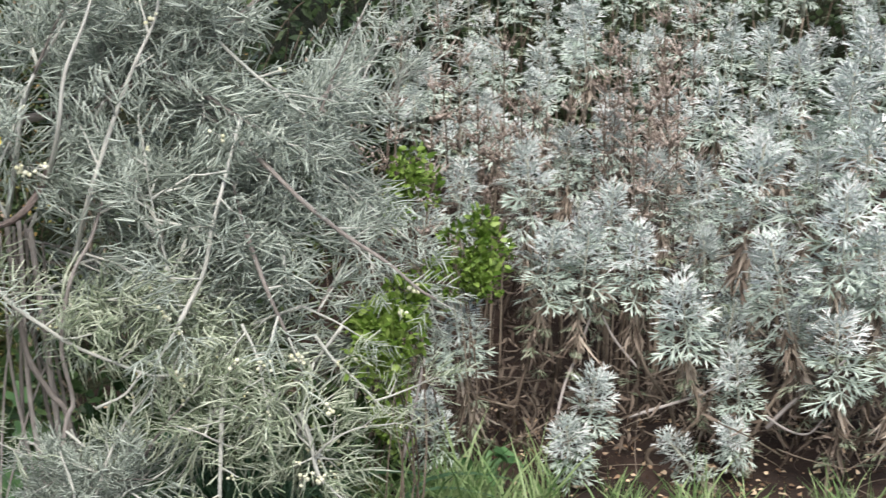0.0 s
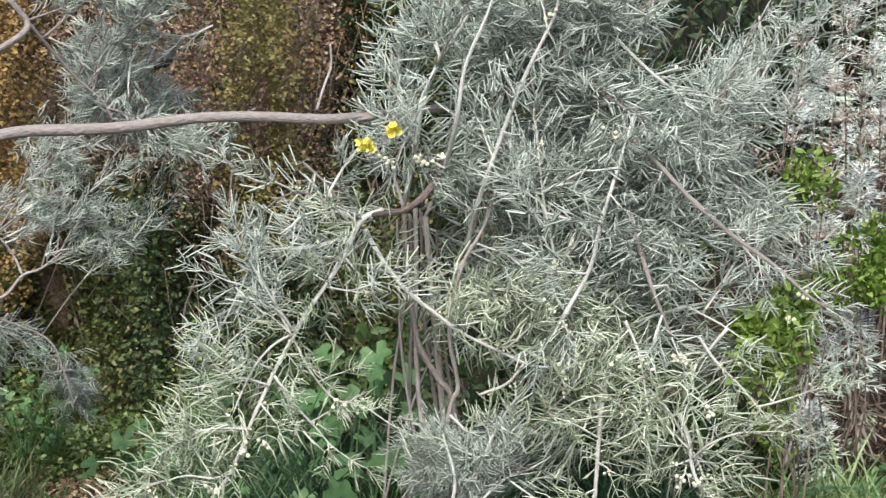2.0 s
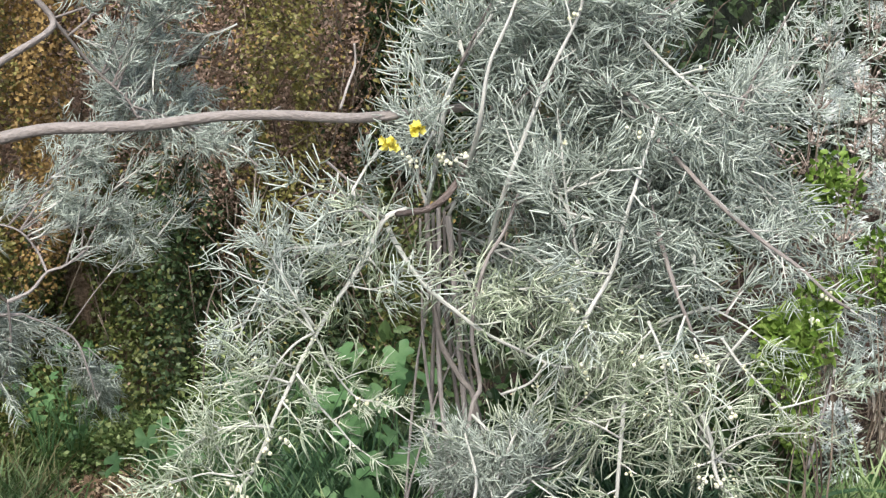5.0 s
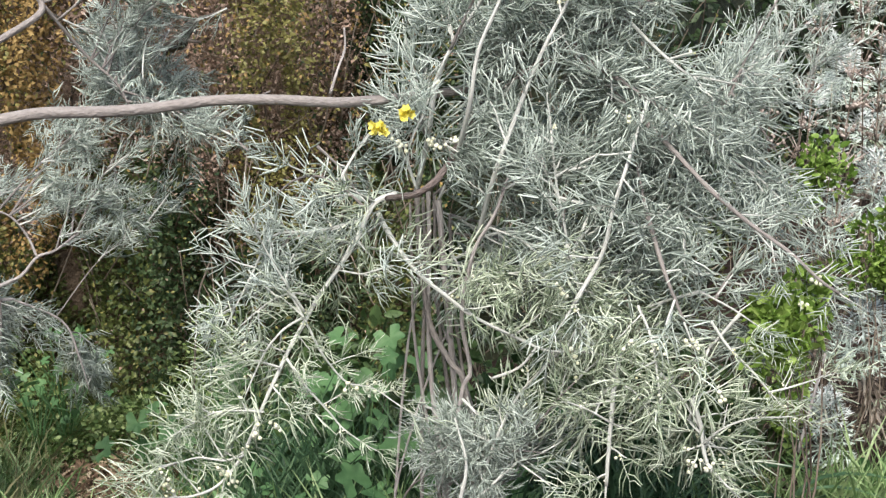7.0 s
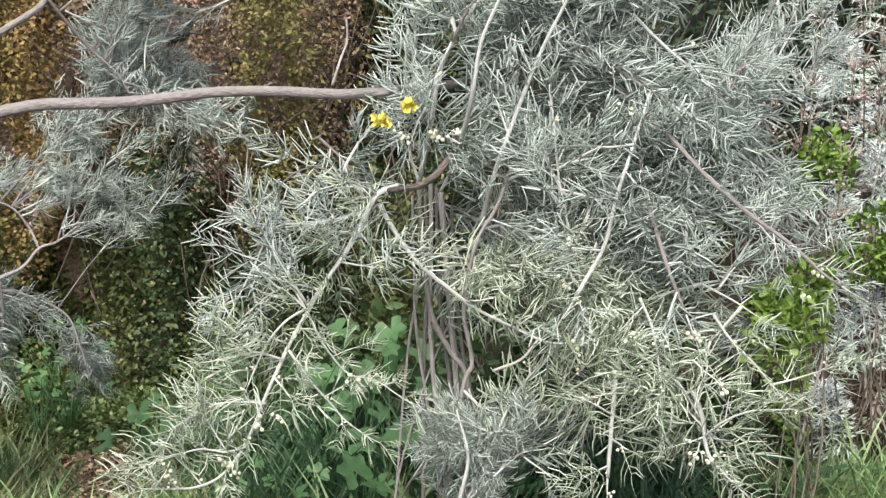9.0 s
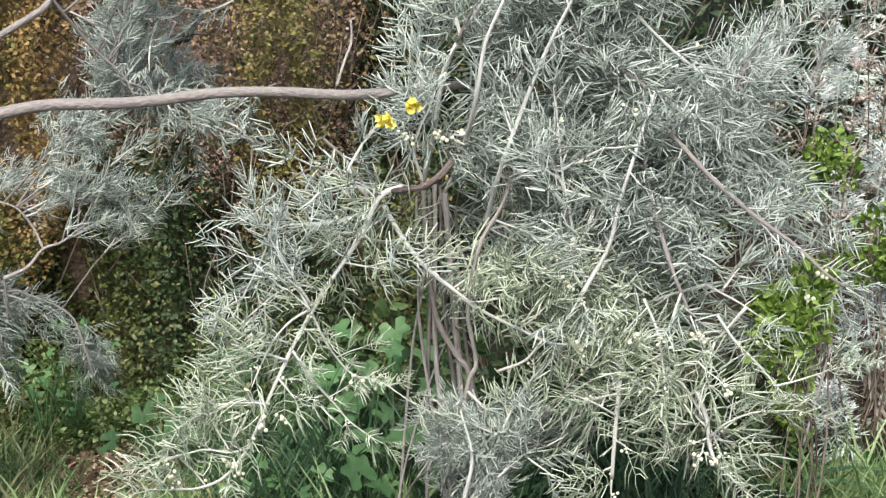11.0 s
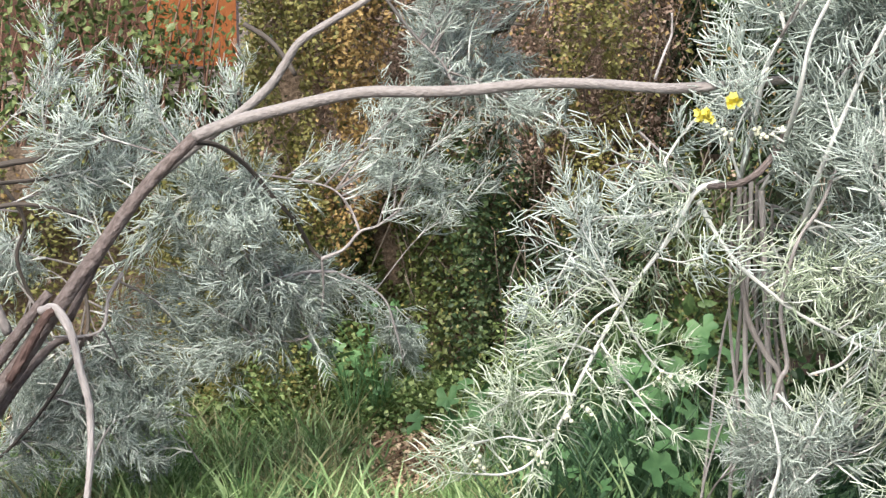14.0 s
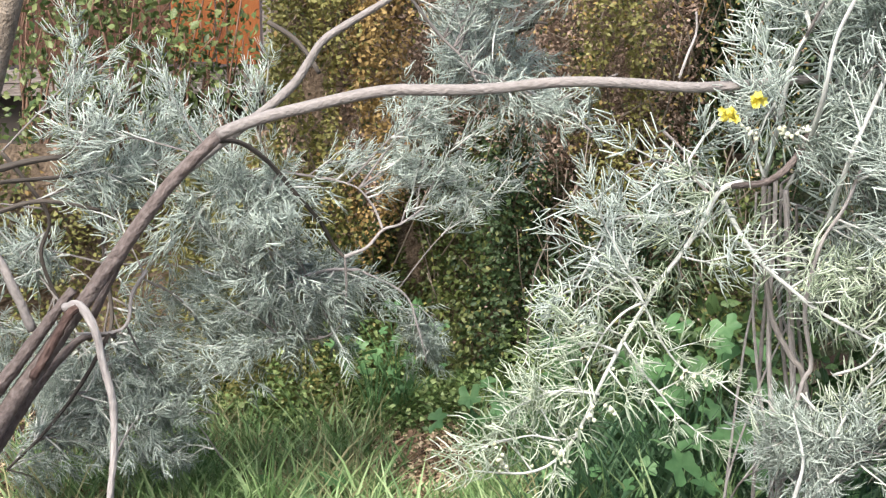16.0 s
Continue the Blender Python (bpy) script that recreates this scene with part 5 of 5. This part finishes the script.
def build_climber():
    """Reddish canes with light green leaves in front of the fence."""
    ob = thing("climbing_shrub", "light green climber with thin reddish canes before the fence", "climber", at=(-1.946, 5.251, 0.514))
    o = np.array(ob.location)
    heads, singles, climb_leaves = [], 300, leaf_shapes(M_CLIMB)
    for k in range(54):
        f = RNG.random() ** 1.3
        a = np.array((-2.363, 5.077, 0.471)) * (1 - f) + np.array((-1.678, 5.290, 0.458)) * f
        b = a + np.array((RNG.normal(0.08, 0.13), RNG.normal(0, 0.05), RNG.uniform(0.35, 0.85)))
        g = Geo()
        line = tube(g, [a - o, (a + b) / 2 - o + RNG.normal(0, 0.045, 3), b - o], 0.0055, 0.0026, 5, 4)
        part("cane", g.mesh("cane", [M_CANE]), ob)
        heads += list(line[3:])
    g = Geo()
    for _ in range(6800):
        h = heads[RNG.integers(len(heads))]
        zz = h[2] + o[2]
        if zz < 1.06 and RNG.random() < 0.5:
            continue
        d = unit(RNG.normal(0, 1, 3) + (0, -0.4, -0.2))
        L = RNG.uniform(0.015, 0.038)
        if L > 0.03 and zz > 1.0 and singles:
            singles -= 1
            single_leaf(ob, h + RNG.normal(0, 0.06, 3), d, L * 1.1, climb_leaves)
            continue
        small_leaf(g, h + RNG.normal(0, 0.075, 3), d, ortho(d), L, L * 0.6)
    tagged(part("leaves", g.mesh("leaves", [M_CLIMB]), ob, "light green pointed leaves"), kind="stuff")


build_climber()

# a bare tan stem and a dark broken stump behind
bare = thing("tan_tree_stem", "smooth tan bare tree stem", "tree", at=(-1.70, 2.820, 0.0))
bare.location.z = float(ground_z(bare.location.x, bare.location.y))
g = Geo()
tube(g, [np.array(p) - np.array(bare.location) for p in (tuple(bare.location), (-1.60, 2.83, 0.45), (-1.49, 2.86, 0.85), (-1.438, 2.885, 1.034), (-1.369, 2.885, 1.248), (-1.25, 2.904, 1.654))], 0.036, 0.026, 16, 6, 0.012)
part("stem", g.mesh("stem", [M_TAN]), bare)

stump = thing("dead_branch_stub", "dark broken dead branch stub in the hedge", "branch", at=(-0.581, 4.412, 1.115))
for k in range(5):
    g = Geo()
    q = np.array((RNG.normal(0, 0.012), 0.005 * k, -0.009 * k + 0.02))
    tube(g, [q + (-0.05, 0.1, -0.04), q, q + (RNG.uniform(0.02, 0.07), -0.02, RNG.uniform(-0.02, 0.06))], 0.016, 0.003, 6, 3, 0.3)
    part("splinter", g.mesh("splinter", [M_DARKBARK]), stump)


scrap = thing("plastic_scrap", "crumpled bluish plastic scrap caught by the fence", "scrap", at=(-1.497, 5.396, 0.942))
g = Geo()
n = 5
v = [np.array(((i / 4 - 0.5) * 0.045 + RNG.normal(0, 0.006), RNG.normal(0, 0.008), (j / 4 - 0.5) * 0.10 + RNG.normal(0, 0.006))) for j in range(n) for i in range(n)]
v += [p + np.array((0, 0.003, 0)) for p in v]
f = []
for j in range(n - 1):
    for i in range(n - 1):
        k = j * n + i
        f += [(k, k + 1, k + n + 1), (k, k + n + 1, k + n), (k + 25, k + n + 26, k + 26), (k + 25, k + n + 25, k + n + 26)]
g.add(v, f)
part("sheet", g.mesh("sheet", [M_SCRAP]), scrap)


def stalk(name, label, pts, w0, w1, mat):
    ob = thing(name, label, "stalk", at=pts[0])
    g = Geo()
    tube(g, [np.array(p) - np.array(pts[0]) for p in pts], w0 / 2, w1 / 2, 6, 6, 0.08)
    part("stem", g.mesh("stem", [mat]), ob)


stalk("dry_stalk", "long thin dry brown stalk leaning at the hedge", [(-0.553, 4.163, 0.191), (-0.536, 4.166, 0.435), (-0.510, 4.169, 0.525), (-0.460, 4.175, 0.636), (-0.420, 4.229, 0.715), (-0.407, 4.281, 0.834)], 0.006, 0.003, M_STRAW)
stalk("dry_stick", "pale dry stick standing beside the wormwood", [(0.959, 3.780, 0.151), (0.986, 3.773, 0.282), (1.012, 3.766, 0.411)], 0.008, 0.006, M_PALEBARK)
stalk("dry_branch", "bare grey branch lying under the wormwood", [(1.638, 3.976, 0.137), (1.728, 3.937, 0.172), (1.851, 3.936, 0.202), (1.973, 3.933, 0.265)], 0.010, 0.007, M_PALEBARK)
stalk("dry_branch", "bare grey branch under the wormwood", [(1.973, 3.820, 0.122), (2.024, 3.794, 0.189), (2.086, 3.760, 0.255), (2.171, 3.769, 0.308)], 0.012, 0.006, M_PALEBARK)
stalk("dry_branch", "thin curved bare branch near the soil", [(1.963, 3.803, 0.160), (2.017, 3.775, 0.124), (2.062, 3.751, 0.120), (2.102, 3.751, 0.155)], 0.008, 0.005, M_PALEBARK)
stalk("dry_branch", "bare grey stem under the wormwood", [(1.453, 4.047, 0.099), (1.491, 4.087, 0.197), (1.536, 4.123, 0.265), (1.596, 4.154, 0.382)], 0.010, 0.006, M_PALEBARK)
stalk("dry_branch", "bare grey stem under the wormwood", [(1.676, 4.014, 0.266), (1.637, 4.084, 0.331), (1.625, 4.143, 0.383)], 0.007, 0.006, M_PALEBARK)

# withered brown leaves and stalks inside the wormwood
withered = Geo()
for k in range(3400):
    a, r = radians(RNG.uniform(12.5, 34)), RNG.uniform(4.35, 6.2) if k < 2600 else RNG.uniform(4.15, 4.75)
    x, y = r * math.sin(a), r * math.cos(a)
    top = 1.45 - r * math.tan(radians(13.8 - (max(r, 4.4) - 4.3) * 3.75)) - 0.10 - (0.12 if k >= 2600 else 0)
    lo = float(ground_z(x, y))
    p = np.array((x, y, lo + (top - lo) * (RNG.random() if k < 2600 else RNG.uniform(0.4, 1.0))))
    d = np.array((RNG.normal(0, 0.8), RNG.normal(0, 0.8), -0.8))
    blade(withered, p, d, ortho(d), RNG.uniform(0.025, 0.06), RNG.uniform(0.005, 0.012), RNG.normal(0, 0.45, 3), fold=0.5)
tagged(new("withered_leaves", withered.mesh("withered_leaves", [M_DEAD])), "withered brown leaves hanging inside the wormwood", "dead leaves", kind="stuff")

# dried flower stalks standing out of the wormwood
BROWN = [(RNG.uniform(1.74, 2.0), RNG.uniform(4.36, 4.6), RNG.uniform(0.70, 1.0)) for _ in range(9)] + [(RNG.uniform(1.42, 1.64), RNG.uniform(4.5, 4.65), RNG.uniform(0.70, 0.86)) for _ in range(4)]
for c in BROWN + [(1.020, 4.485, 1.011), (1.137, 4.560, 1.066), (1.204, 4.440, 0.947), (1.353, 4.605, 1.008), (1.387, 4.491, 0.854), (1.349, 4.711, 1.116), (1.509, 4.662, 1.049), (1.057, 4.374, 0.896), (1.871, 4.529, 1.017), (1.933, 4.503, 0.984), (2.033, 4.568, 1.026), (1.965, 4.489, 0.900), (1.866, 4.422, 0.861), (1.883, 4.740, 1.016), (2.064, 4.773, 1.114), (1.607, 4.735, 0.834), (1.656, 4.718, 0.782), (1.721, 4.695, 0.834), (2.201, 4.821, 1.109), (1.849, 4.375, 0.752)]:
    c = np.array(c)
    lo = np.array((c[0], c[1] + 0.05, float(ground_z(c[0], c[1] + 0.05))))
    ob = thing("dried_flower_stalk", "dried brown flower stalk with many fine side twigs", "stalk", "dried flower stalks", at=lo.tolist())
    g = Geo()
    line = tube(g, [np.zeros(3), (c - lo) * 0.6, c - lo + (RNG.normal(0, 0.02), 0, 0.12)], 0.004, 0.0015, 5, 6)
    part("stem", g.mesh("stem", [M_STRAW]), ob)
    g = Geo()
    for _ in range(64):
        q = line[int(RNG.uniform(0.5, 1.0) * (len(line) - 1))]
        d = unit((RNG.normal(0, 0.6), RNG.normal(0, 0.6), 0.7))
        e = q + d * RNG.uniform(0.03, 0.09)
        tube(g, [q, e], 0.0017, 0.0012, 3, 2)
        ball(g, q + (e - q) * RNG.uniform(0.3, 1) + RNG.normal(0, 0.004, 3), RNG.uniform(0.0035, 0.0055))
    tagged(part("seed_head", g.mesh("seed_head", [M_SEED]), ob, "fine brown dried seed heads"), kind="stuff")

# ---- grass, weeds and litter ----
def tuft(centre, count, height, spread=0.05):
    g = Geo()
    for _ in range(count):
        p = np.array((RNG.normal(0, spread), RNG.normal(0, spread), 0))
        a = RNG.uniform(0, 6.28)
        out = np.array((math.cos(a), math.sin(a), 0))
        d = unit(out * RNG.uniform(0.1, 0.5) + np.array((0, 0, 1)))
        L = height * RNG.uniform(0.5, 1.2)
        blade(g, p, d, ortho(d), L, RNG.uniform(0.004, 0.0125), out * RNG.uniform(0.0, 0.5) + np.array((0, 0, -RNG.uniform(0, 0.35))), fold=0.3, shape=(0.8, 1.0, 0.7))
    return g


TUFTS = [tuft((0, 0, 0), 26, h) for h in (0.16, 0.2, 0.26, 0.32)]
LONG = [tuft((0, 0, 0), 16, h, 0.07) for h in (0.28, 0.36, 0.42)]
grass, dark_grass = Geo(), Geo()
for r0, r1, a0, a1, n in [(3.4, 4.25, -26, -7, 95), (3.45, 3.85, -21, -12.5, -15), (3.5, 4.3, 0, 6, -26), (3.8, 4.05, 14.5, 23, 8), (3.75, 3.95, 13.5, 19, -9), (3.3, 4.2, -7, 4, 90), (3.5, 4.05, 2, 19, 22), (3.75, 4.0, 19, 34, 7), (3.45, 4.1, -6, 10, -190), (3.85, 4.05, 14, 18, 16), (3.85, 4.0, 22, 32, 7)]:
    for _ in range(abs(n)):
        a, r = radians(RNG.uniform(a0, a1)), RNG.uniform(r0, r1)
        if -12.3 < math.degrees(a) < -9.2 and r > 3.7:
            continue
        x, y = r * math.sin(a), r * math.cos(a)
        m = np.eye(4)
        c, s = math.cos(a * 37), math.sin(a * 37)
        k = RNG.uniform(0.55, 1.05) * (1.0 if a0 in (-6, -7) else 0.72)
        m[:2, :2] = np.array([[c, -s], [s, c]]) * k
        m[2, 2] = k
        m[:3, 3] = (x, y, float(ground_z(x, y)) - 0.005)
        # tufts below the shrub take the bluish strap green, darker to paint its shade
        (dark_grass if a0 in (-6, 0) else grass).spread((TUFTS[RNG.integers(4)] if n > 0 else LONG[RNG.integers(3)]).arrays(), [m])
dry = Geo()
for _ in range(48):
    a, r = radians(RNG.uniform(-26, -10) if RNG.random() < 0.6 else RNG.uniform(-26, 14)), RNG.uniform(3.4, 4.3)
    x, y = r * math.sin(a), r * math.cos(a)
    m = np.eye(4) * RNG.uniform(0.4, 0.8)
    m[:3, 3], m[3, 3] = (x, y, float(ground_z(x, y)) - 0.005), 1
    dry.spread(TUFTS[RNG.integers(4)].arrays(), [m])
tagged(new("dry_grass", dry.mesh("dry_grass", [M_DRYGRASS])), "dry straw-coloured grass blades between green grass", "dry grass", kind="stuff")
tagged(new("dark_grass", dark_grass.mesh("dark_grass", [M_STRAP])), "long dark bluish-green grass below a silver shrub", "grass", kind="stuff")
tagged(new("grass", grass.mesh("grass", [M_GRASS])), "bright green grass tufts growing from the soil", "grass", kind="stuff")




def strap_plant(p, leaves, length):
    """A clump of long arching strap leaves, each a part."""
    base = np.array((p[0], p[1], float(ground_z(p[0], p[1]))))
    ob = thing("strap_leaved_weed", "clump of long arching bluish-green strap leaves", "weed", "strap-leaved weeds", at=base.tolist())
    for _ in range(leaves):
        a = RNG.uniform(0, 6.28)
        out = np.array((math.cos(a), 0.7 * math.sin(a), 0))
        L = length * RNG.uniform(0.65, 1.15)
        up, side = RNG.uniform(0.45, 0.9), np.array((-math.sin(a), math.cos(a), 0.15))
        w = RNG.uniform(0.006, 0.010)
        v, f = [], []
        for k in range(8):
            t = k / 7
            c = out * L * (0.3 * t + 0.6 * t * t) + np.array((0, 0, L * (1.1 * up * t - 0.95 * up * t * t)))
            h = w * (0.55 + 1.1 * t - 1.6 * t ** 3) + 0.0004
            v += [c + side * h, c - np.array((0, 0, h * 0.5)), c - side * h]
        for k in range(7):
            for j in (0, 1):
                q = k * 3 + j
                f += [(q, q + 1, q + 4), (q, q + 4, q + 3)]
        g = Geo()
        g.add(v, f)
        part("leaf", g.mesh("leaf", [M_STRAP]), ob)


for p, n, L in [((-0.20, 3.36), 8, 0.42), ((-0.05, 3.44), 8, 0.45), ((-0.30, 3.46), 6, 0.36), ((0.06, 3.55), 8, 0.42), ((-0.14, 3.62), 8, 0.5), ((0.30, 3.62), 8, 0.42),
                ((0.50, 3.72), 9, 0.4), ((0.72, 3.72), 9, 0.38), ((0.90, 3.70), 10, 0.42), ((0.22, 3.40), 8, 0.34), ((0.02, 3.14), 9, 0.36), ((0.12, 3.20), 9, 0.34), ((-0.10, 3.20), 9, 0.36)]:
    strap_plant(p, n, L)


def mallow(p, leaves, size, height):
    base = np.array((p[0], p[1], float(ground_z(p[0], p[1]))))
    ob = thing("broad_leaved_weed", "green weed with broad lobed leaves near the ground", "weed", "broad-leaved weeds", at=base.tolist())
    for _ in range(leaves):
        stems = Geo()
        a = RNG.uniform(0, 6.28)
        end = np.array((math.cos(a) * RNG.uniform(0.02, 0.14), math.sin(a) * RNG.uniform(0.02, 0.12), height * RNG.uniform(0.4, 1.0)))
        tube(stems, [np.zeros(3), end * (0.4, 0.4, 0.6), end], 0.002, 0.0015, 4, 2)
        s = size * RNG.uniform(0.6, 1.1)
        n = unit((RNG.normal(0, 0.4), -0.5, 0.8))
        fr = axes(RNG.normal(0, 1, 3), n)
        ang = np.linspace(-2.75, 2.75, 23)
        rad = s * (0.78 + 0.16 * np.cos(ang * 5.5) + 0.05 * np.cos(ang * 25) - 0.1 * np.cos(ang))
        v = [end] + [end + fr @ np.array((r * math.cos(q), r * math.sin(q), 0.18 * r * abs(math.sin(2.7 * q)))) for r, q in zip(rad, ang)]
        g = Geo()
        g.add(v, [(0, i, i + 1) for i in range(1, 23)])
        part("leaf", g.mesh("leaf", [M_WEED]), part("stalk", stems.mesh("stalk", [M_WEED]), ob))


for p, n, s, h in [((-0.084, 3.499, 0.310), 5, 0.05, 0.26), ((-0.236, 3.492, 0.274), 5, 0.03, 0.2), ((-0.471, 3.972, 0.482), 7, 0.05, 0.42), ((-0.650, 3.947, 0.287), 6, 0.05, 0.25),
                   ((-0.066, 3.699, 0.573), 7, 0.05, 0.5), ((0.237, 3.592, 0.371), 6, 0.045, 0.32), ((0.017, 3.600, 0.411), 5, 0.045, 0.35), ((-0.545, 3.862, 0.354), 6, 0.045, 0.28),
                   ((-0.909, 4.249, 0.221), 22, 0.026, 0.36), ((-0.981, 4.232, 0.206), 16, 0.024, 0.28), ((-1.047, 3.653, 0.027), 5, 0.04, 0.08), ((1.223, 3.808, 0.147), 5, 0.05, 0.15),
                   ((0.239, 3.592, 0.396), 6, 0.05, 0.3), ((-0.155, 3.697, 0.329), 5, 0.038, 0.35), ((-0.023, 3.700, 0.272), 5, 0.04, 0.3), ((-0.308, 3.587, 0.202), 5, 0.028, 0.2), ((-0.174, 3.896, 0.470), 7, 0.045, 0.45), ((0.082, 3.599, 0.221), 7, 0.05, 0.2), ((0.323, 3.686, 0.273), 6, 0.045, 0.25)]:
    mallow(p, n, s, h)
for p, n, s, h in [((-0.100, 3.399, 0.419), 3, 0.05, 0.28), ((-0.095, 3.549, 0.557), 4, 0.042, 0.55), ((-0.032, 3.500, 0.518), 3, 0.035, 0.5)]:
    mallow(p, n, s, h)

STALKS = []
for _ in range(12):
    g = Geo()
    tube(g, [np.zeros(3), np.array((0.5, RNG.normal(0, 0.05), RNG.normal(0, 0.05))), np.array((1.0, RNG.normal(0, 0.06), RNG.normal(0, 0.06)))], 0.010, 0.005, 5, 3)
    STALKS.append(g.mesh("stalk", [M_STRAW]))
straw = thing("dry_stalks", "tangle of dry brown stalks on dark soil under wormwood", "dry stalks", at=(1.6, 4.1, 0.0))
for _ in range(170):
    a, r = radians(RNG.uniform(12, 34)), RNG.uniform(4.1, 5.0)
    p = np.array((r * math.sin(a), r * math.cos(a), 0))
    p[2] = float(ground_z(p[0], p[1])) + RNG.uniform(0.005, 0.22) * (RNG.random() < 0.7)
    d = np.array((RNG.normal(0, 1), RNG.normal(0, 0.5), RNG.normal(0, 0.45)))
    part("stalk", STALKS[RNG.integers(12)], straw).matrix_basis = Matrix(placed(p - np.array((1.6, 4.1, 0.0)), d, RNG.normal(0, 1, 3), 0, RNG.uniform(0.12, 0.36)).tolist())

litter = Geo()
for n, a0, a1, r0, r1 in ((13000, -27, -4, 3.4, 4.7), (7000, -13, -8, 3.7, 4.5), (3500, -4, 34, 3.4, 4.9)):
    a, r = np.radians(RNG.uniform(a0, a1, n)), RNG.uniform(r0, r1, n)
    x, y = r * np.sin(a), r * np.cos(a)
    L = RNG.uniform(0.008, 0.028, n)
    scatter_leaves(litter, np.stack([x, y, ground_z(x, y) + RNG.uniform(0.002, 0.022, n)], 1), RNG.normal(0, 1, (n, 3)) * (1, 1, 0.3), L, L * RNG.uniform(0.3, 0.8, n))
tagged(new("leaf_litter", litter.mesh("leaf_litter", [M_LITTER])), "brown and tan leaf litter scattered on soil", "leaf litter", kind="stuff")

# low green leaves along the foot of the hedge
cover = Geo()
for n, a0, a1, r0, r1, top in ((17000, -22, -6, 4.26, 4.68, 0.36), (6000, -6, 14, 3.95, 4.6, 0.30), (3200, -26, -12.4, 3.6, 4.3, 0.05), (900, -12.4, -8, 3.6, 4.3, 0.03)):
    a, r = np.radians(RNG.uniform(a0, a1, n)), RNG.uniform(r0, r1, n)
    x, y = r * np.sin(a), r * np.cos(a)
    lump = 0.55 + 0.45 * np.sin(9 * x + 2 * y) * np.cos(7 * y - 3 * x)
    z = ground_z(x, y) + top * lump * RNG.random(n) * (0.35 + 0.65 * (r - r0) / (r1 - r0))
    L = RNG.uniform(0.010, 0.024, n)
    scatter_leaves(cover, np.stack([x, y, z], 1), RNG.normal(0, 1, (n, 3)) * (1, 0.7, 0.5) + (0, -0.5, 0.2), L, L * RNG.uniform(0.5, 0.8, n))
tagged(new("ground_cover", cover.mesh("ground_cover", [M_COVER])), "low yellow-green creeping leaves at the hedge foot", "ground cover", kind="stuff")

# short grass between the litter, seen against the open soil
short = Geo()
for r0, r1, a0, a1, n in ((3.62, 4.25, -26, -12.6, 150), (3.55, 3.8, -12.6, -8, 26), (3.85, 4.2, -9.4, -6, 24)):
    for _ in range(n):
        a, r = radians(RNG.uniform(a0, a1)), RNG.uniform(r0, r1)
        x, y = r * math.sin(a), r * math.cos(a)
        k, turn = RNG.uniform(0.28, 0.55), RNG.uniform(0, 6.28)
        c, q = math.cos(turn) * k * 1.3, math.sin(turn) * k * 1.3
        m = np.array([[c, -q, 0, x], [q, c, 0, y], [0, 0, k, float(ground_z(x, y)) - 0.004], [0, 0, 0, 1.0]])
        short.spread(TUFTS[RNG.integers(4)].arrays(), [m])
tagged(new("short_grass", short.mesh("short_grass", [M_GRASS])), "short green grass growing through leaf litter", "grass", kind="stuff")
